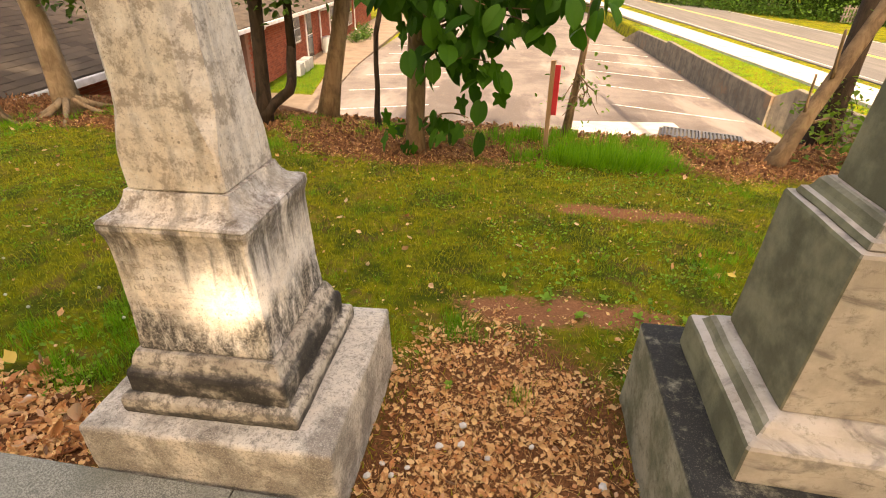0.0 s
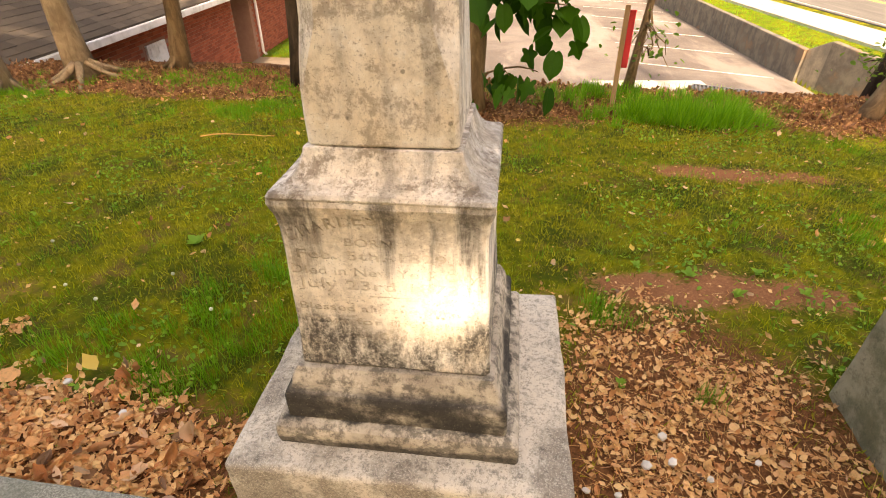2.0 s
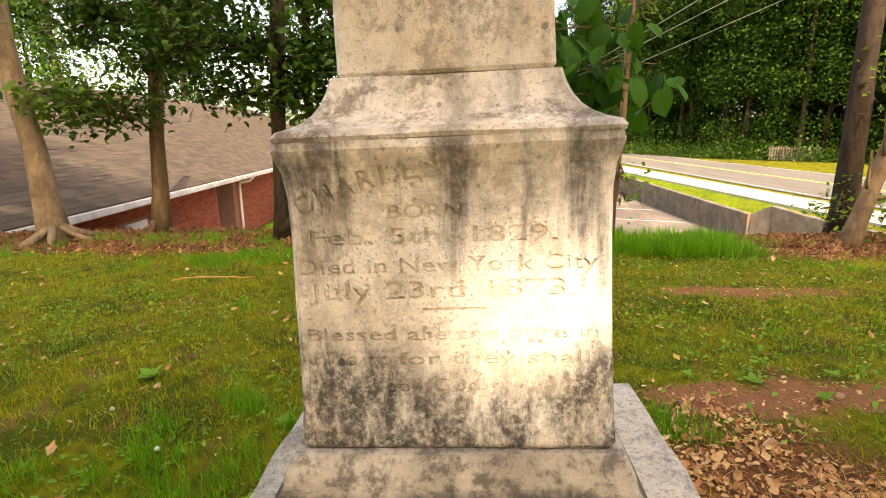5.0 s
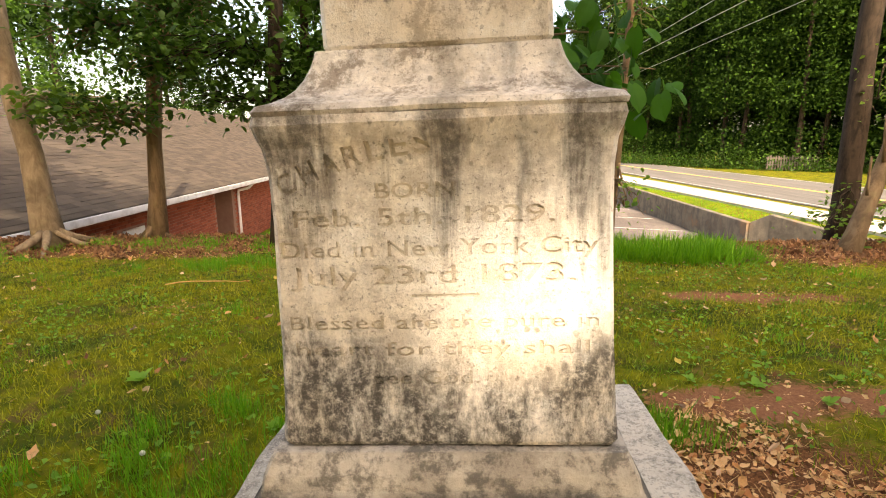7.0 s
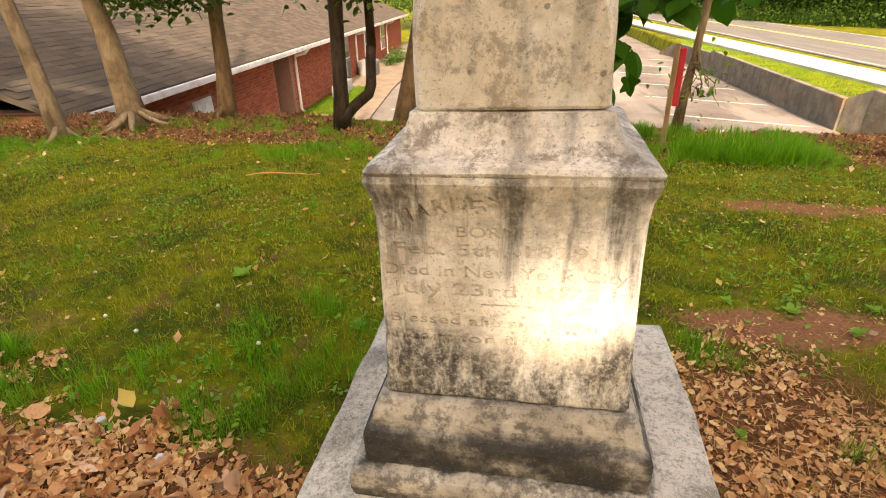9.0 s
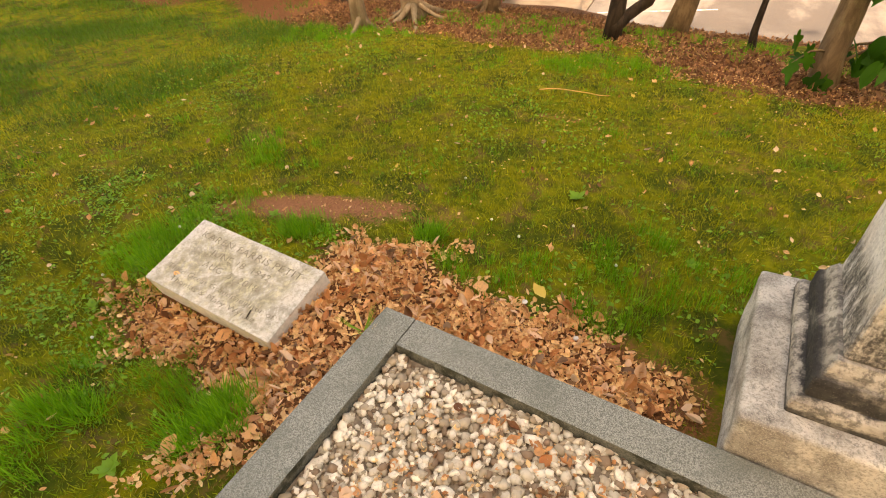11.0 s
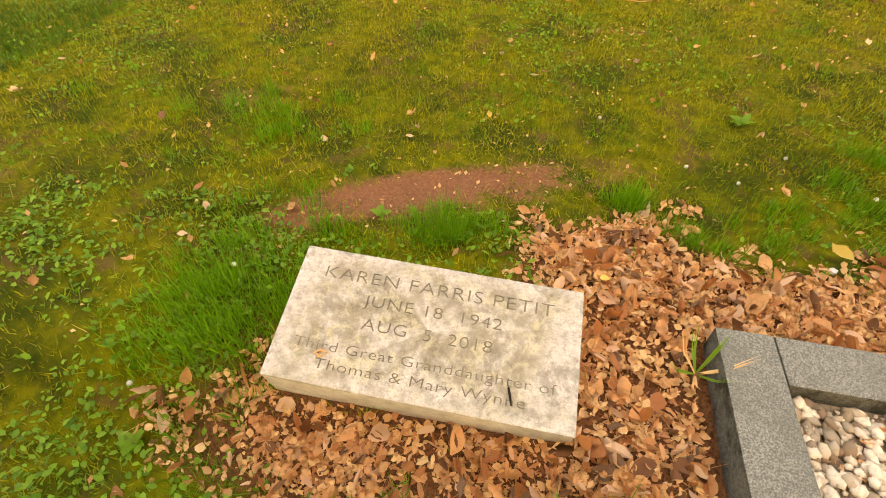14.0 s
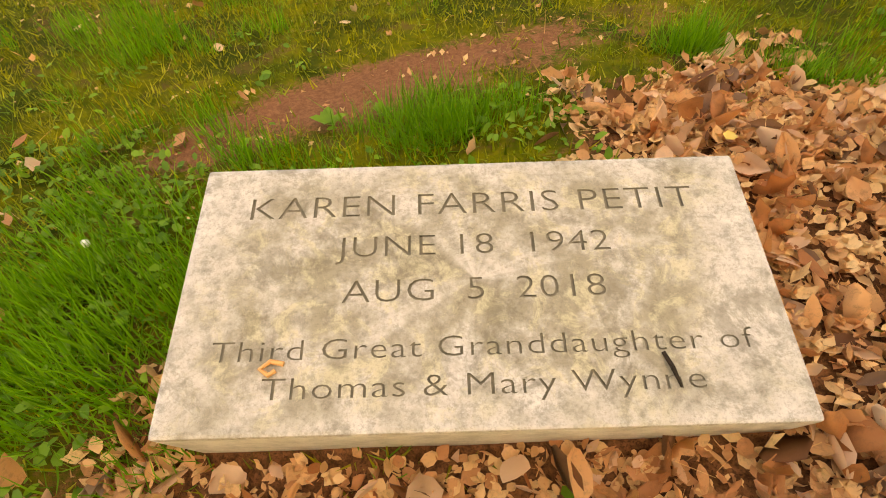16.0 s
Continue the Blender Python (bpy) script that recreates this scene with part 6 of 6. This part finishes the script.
    tagged(ob, "pale leaf fragments between the two monuments", "leaf litter", kind="stuff")
    # single leaves strewn over the lawn
    x, y, z = spread(rng, 900, -5.6, 4.6, -2.0, 4.4, lambda x, y: 0.8 * np.clip(1 - litter_cover(x, y), 0, 1))
    n = len(x)
    ob = scatter("strewn_leaves", CURL, np.stack([x, y, z + 0.02], -1), rng.uniform(0.02, 0.055, n), rng.uniform(0, 6.28, n), rng.normal(0.1, 0.45, n), rng.normal(0, 0.5, n), "dead_leaf", vary=0.8, rng=rng)
    tagged(ob, "scattered dry brown leaves on the lawn", "leaf litter", kind="stuff")


build_litter()


def pebble_mesh(name, rng, material):
    bm = bmesh.new()
    bmesh.ops.create_icosphere(bm, subdivisions=1, radius=0.5)
    for v in bm.verts:
        v.co = Vector((v.co.x * rng.uniform(0.8, 1.15), v.co.y * rng.uniform(0.6, 0.9), v.co.z * rng.uniform(0.45, 0.7)))
    me = bpy.data.meshes.new(name)
    bm.to_mesh(me)
    bm.free()
    me.materials.append(MATS[material])
    return me


def build_gravel():
    rng = np.random.default_rng(7)
    proto = bmesh.new()
    bmesh.ops.create_icosphere(proto, subdivisions=1, radius=0.5)
    pv = np.array([v.co for v in proto.verts])
    pf = np.array([[v.index for v in f.verts] for f in proto.faces])
    proto.free()
    n = 29000
    x, y = rng.uniform(-1.53, 1.09, n), rng.uniform(-2.42, -0.42, n)
    keep = (y < -0.455 - 0.03 * (x + 1.3) + 0.052) & (x > -1.53 + 0.03 * (y + 0.4))
    x, y = x[keep] - 0.037, y[keep] - 0.016
    n = len(x)
    s = rng.gamma(3.0, 0.0060, n) + 0.007
    s = np.minimum(np.where(rng.random(n) < 0.05, s * 1.5, s), 0.042)
    sc = np.stack([s * rng.uniform(0.8, 1.4, n), s * rng.uniform(0.6, 1.1, n), s * rng.uniform(0.4, 0.75, n)], -1)
    jit = 1 + rng.normal(0, 0.22, (n, len(pv), 3))
    co = pv[None] * jit * sc[:, None, :]
    a = rng.uniform(0, 6.28, n)[:, None]
    tl = rng.normal(0, 0.35, n)[:, None]
    cx, cz = co[..., 0] * np.cos(tl) + co[..., 2] * np.sin(tl), -co[..., 0] * np.sin(tl) + co[..., 2] * np.cos(tl)
    X, Y = cx * np.cos(a) - co[..., 1] * np.sin(a), cx * np.sin(a) + co[..., 1] * np.cos(a)
    co = np.stack([X + x[:, None], Y + y[:, None], cz + 0.074 + s[:, None] * 0.25 + rng.uniform(0, 0.014, n)[:, None]], -1)
    me = bpy.data.meshes.new("gravel")
    m = len(pf)
    loops = (pf.ravel()[None, :] + (np.arange(n) * len(pv))[:, None]).ravel()
    me.vertices.add(n * len(pv))
    me.vertices.foreach_set("co", co.astype(np.float32).ravel())
    me.loops.add(len(loops))
    me.loops.foreach_set("vertex_index", loops.astype(np.int32))
    me.polygons.add(n * m)
    me.polygons.foreach_set("loop_start", (np.arange(n * m) * 3).astype(np.int32))
    me.update(calc_edges=True)
    ob = link_mesh("gravel", me, "pebble")
    tagged(ob, "pale white and tan gravel filling the grave plot", "gravel", kind="stuff")
    # fallen leaves on the gravel
    k = 1100
    p = np.stack([rng.uniform(-1.45, 1.1, k), rng.uniform(-2.3, -0.5, k), rng.uniform(0.090, 0.106, k)], -1)
    ob = scatter("gravel_leaves", CURL, p, rng.uniform(0.02, 0.06, k), rng.uniform(0, 6.28, k), rng.normal(0.05, 0.25, k), rng.normal(0, 0.3, k), "dead_leaf", vary=0.7, rng=rng)
    tagged(ob, "dry orange leaves lying on the gravel", "leaf litter", kind="stuff")
    k = 5000
    p = np.stack([rng.uniform(-1.48, 1.1, k), rng.uniform(-2.3, -0.48, k), rng.uniform(0.084, 0.102, k)], -1)
    ob = scatter("gravel_crumbs", CURL, p, rng.uniform(0.008, 0.03, k), rng.uniform(0, 6.28, k), rng.normal(0.05, 0.4, k), rng.normal(0, 0.4, k), "leaf_crumb", vary=0.7, rng=rng)
    tagged(ob, "small orange leaf crumbs among the gravel", "leaf litter", kind="stuff")
    # white stones lying between the monuments
    white = [pebble_mesh("stone", rng, "pebble_white") for _ in range(3)]
    for x, y in ((0.53, -0.10), (0.57, -0.14), (0.49, -0.16), (0.80, 0.12), (0.80, 0.02), (0.90, -0.02), (1.30, -0.08), (0.72, 0.0), (0.62, -0.10), (1.06, 0.05), (-1.22, 0.12), (-0.95, 0.02)):
        s = rng.uniform(0.026, 0.046)
        ob = new("stone", white[int(rng.integers(0, 3))])
        ob.matrix_world = pose(x, y, gz(x, y) + s * 0.28 + 0.012, 0, 0, rng.uniform(0, 360)) @ Matrix.Diagonal((s, s, s, 1))
        tagged(ob, "small white stone lying in the dry straw", "stone", "white stones")


build_gravel()


def build_small_things():
    rng = np.random.default_rng(8)

    def leaf(name, x, y, s, yaw, label, material, up=0.02, shape=CURL, pitch=0.15):
        ob = scatter(name, shape, [(0, 0, 0)], np.array([0.75 * s]), np.zeros(1), np.array([pitch]), np.zeros(1), material)
        ob.matrix_world = pose(x, y, gz(x, y) + up, 0, 0, yaw)
        return tagged(ob, label, "leaf")

    for x, y, s, yaw in ((-1.305, 2.70, 0.075, 40), (0.39, 1.31, 0.05, 120), (-2.45, 0.92, 0.06, 20), (-1.143, 0.17, 0.12, 60), (-1.98, -0.10, 0.05, 100), (2.35, 1.5, 0.09, 80), (0.95, 1.25, 0.06, 10), (-3.85, 0.51, 0.05, 0)):
        leaf("fallen_leaf", x, y, s, yaw, "single yellow fallen leaf lying on the grass", "yellow_leaf", 0.03, CURL)
    # a dry stick on the lawn
    p = [(-2.08 + 0.59 * f, 2.61 + 0.09 * f + 0.03 * math.sin(5 * f), gz(-2.08 + 0.59 * f, 2.65) + 0.035) for f in np.linspace(0, 1, 8)]
    tagged(part("stick", tube(p, [0.004, 0.005, 0.0045, 0.004, 0.004, 0.003, 0.003, 0.002], 6, 0.2, 2), "straw"), "thin pale dry stick on the lawn", "stick")
    # broad weeds
    for x, y, s in ((-1.272, 1.088, 0.12), (1.35, 0.95, 0.09), (1.18, 1.1, 0.08), (1.5, 1.12, 0.07), (-2.78, 0.13, 0.07), (-2.66, 0.16, 0.06), (-3.3, -0.75, 0.1), (-2.2, -1.28, 0.09), (0.72, 0.35, 0.05), (0.95, 1.15, 0.06), (1.65, 0.98, 0.07), (-0.6, 0.75, 0.08), (1.9, 1.0, 0.06)):
        w = thing("weed", "small broad-leaved green weed in the lawn", "weed", (x, y, gz(x, y)), "broad weeds")
        k = 7
        for i in range(k):
            me_ob = scatter("leaf", OVAL, [(0, 0, 0.008)], np.array([0.62 * s * rng.uniform(0.6, 1.1)]), np.array([2 * math.pi * i / k + rng.uniform(-0.4, 0.4)]), np.array([rng.uniform(0.3, 0.9)]), np.zeros(1), "weed_leaf", w)
    for x, y in ((-1.43, 0.55), (-1.62, 0.62), (-0.92, 0.55), (-3.2, -0.2), (-3.35, -0.62), (-3.05, -0.9), (-1.95, 0.95), (-1.2, 0.75)):
        c = thing("clover_flower", "round white clover flower in the grass", "flower", (x, y, gz(x, y)), "clover flowers")
        part("stalk", tube([(0, 0, -0.01), (0.004, 0, 0.05)], [0.002, 0.0015], 5), "grass_blade", c)
        bm = bmesh.new()
        bmesh.ops.create_icosphere(bm, subdivisions=2, radius=0.008)
        for v in bm.verts:
            v.co = v.co * (1 + 0.25 * noise.noise(v.co * 400)) + Vector((0.004, 0, 0.055))
        part("head", bm, "clover_white", c)
    # dry twig and curled leaf scrap on the marker
    M = MARKER_AT @ pose(0, 0, -0.055)
    t = part("twig", tube([(0.0, 0.0, 0.0), (0.006, -0.02, 0.003), (0.012, -0.045, 0.002)], [0.003, 0.0035, 0.002], 6), "bark_dark")
    t.matrix_world = M @ pose(0.235, -0.112, 0.059)
    tagged(t, "short dark twig lying on the grave marker", "twig")
    t = part("curled_twig", tube([(0.03, 0.012, 0.0), (0.012, 0.016, 0.0), (0.0, 0.006, 0.0), (0.012, -0.002, 0.0), (0.02, 0.004, 0.0)], [0.0035] * 5, 6), "straw")
    t.matrix_world = M @ pose(-0.285, -0.125, 0.0585)
    tagged(t, "small curled dry stem on the grave marker", "twig")
    # strap-leaved seedling beside the kerb
    s = thing("seedling", "wilted strap-leaved plant beside the granite kerb", "plant", (-1.76, -0.38, gz(-1.76, -0.38)))
    for i in range(7):
        scatter("leaf", BLADE, [(0, 0, 0.03)] * 3, rng.uniform(0.10, 0.17, 3), i * 0.9 + np.array([0.0, 0.08, 0.16]), np.full(3, rng.uniform(0.25, 0.8)), np.zeros(3), "straw" if i % 2 else "weed_leaf", s)


build_small_things()
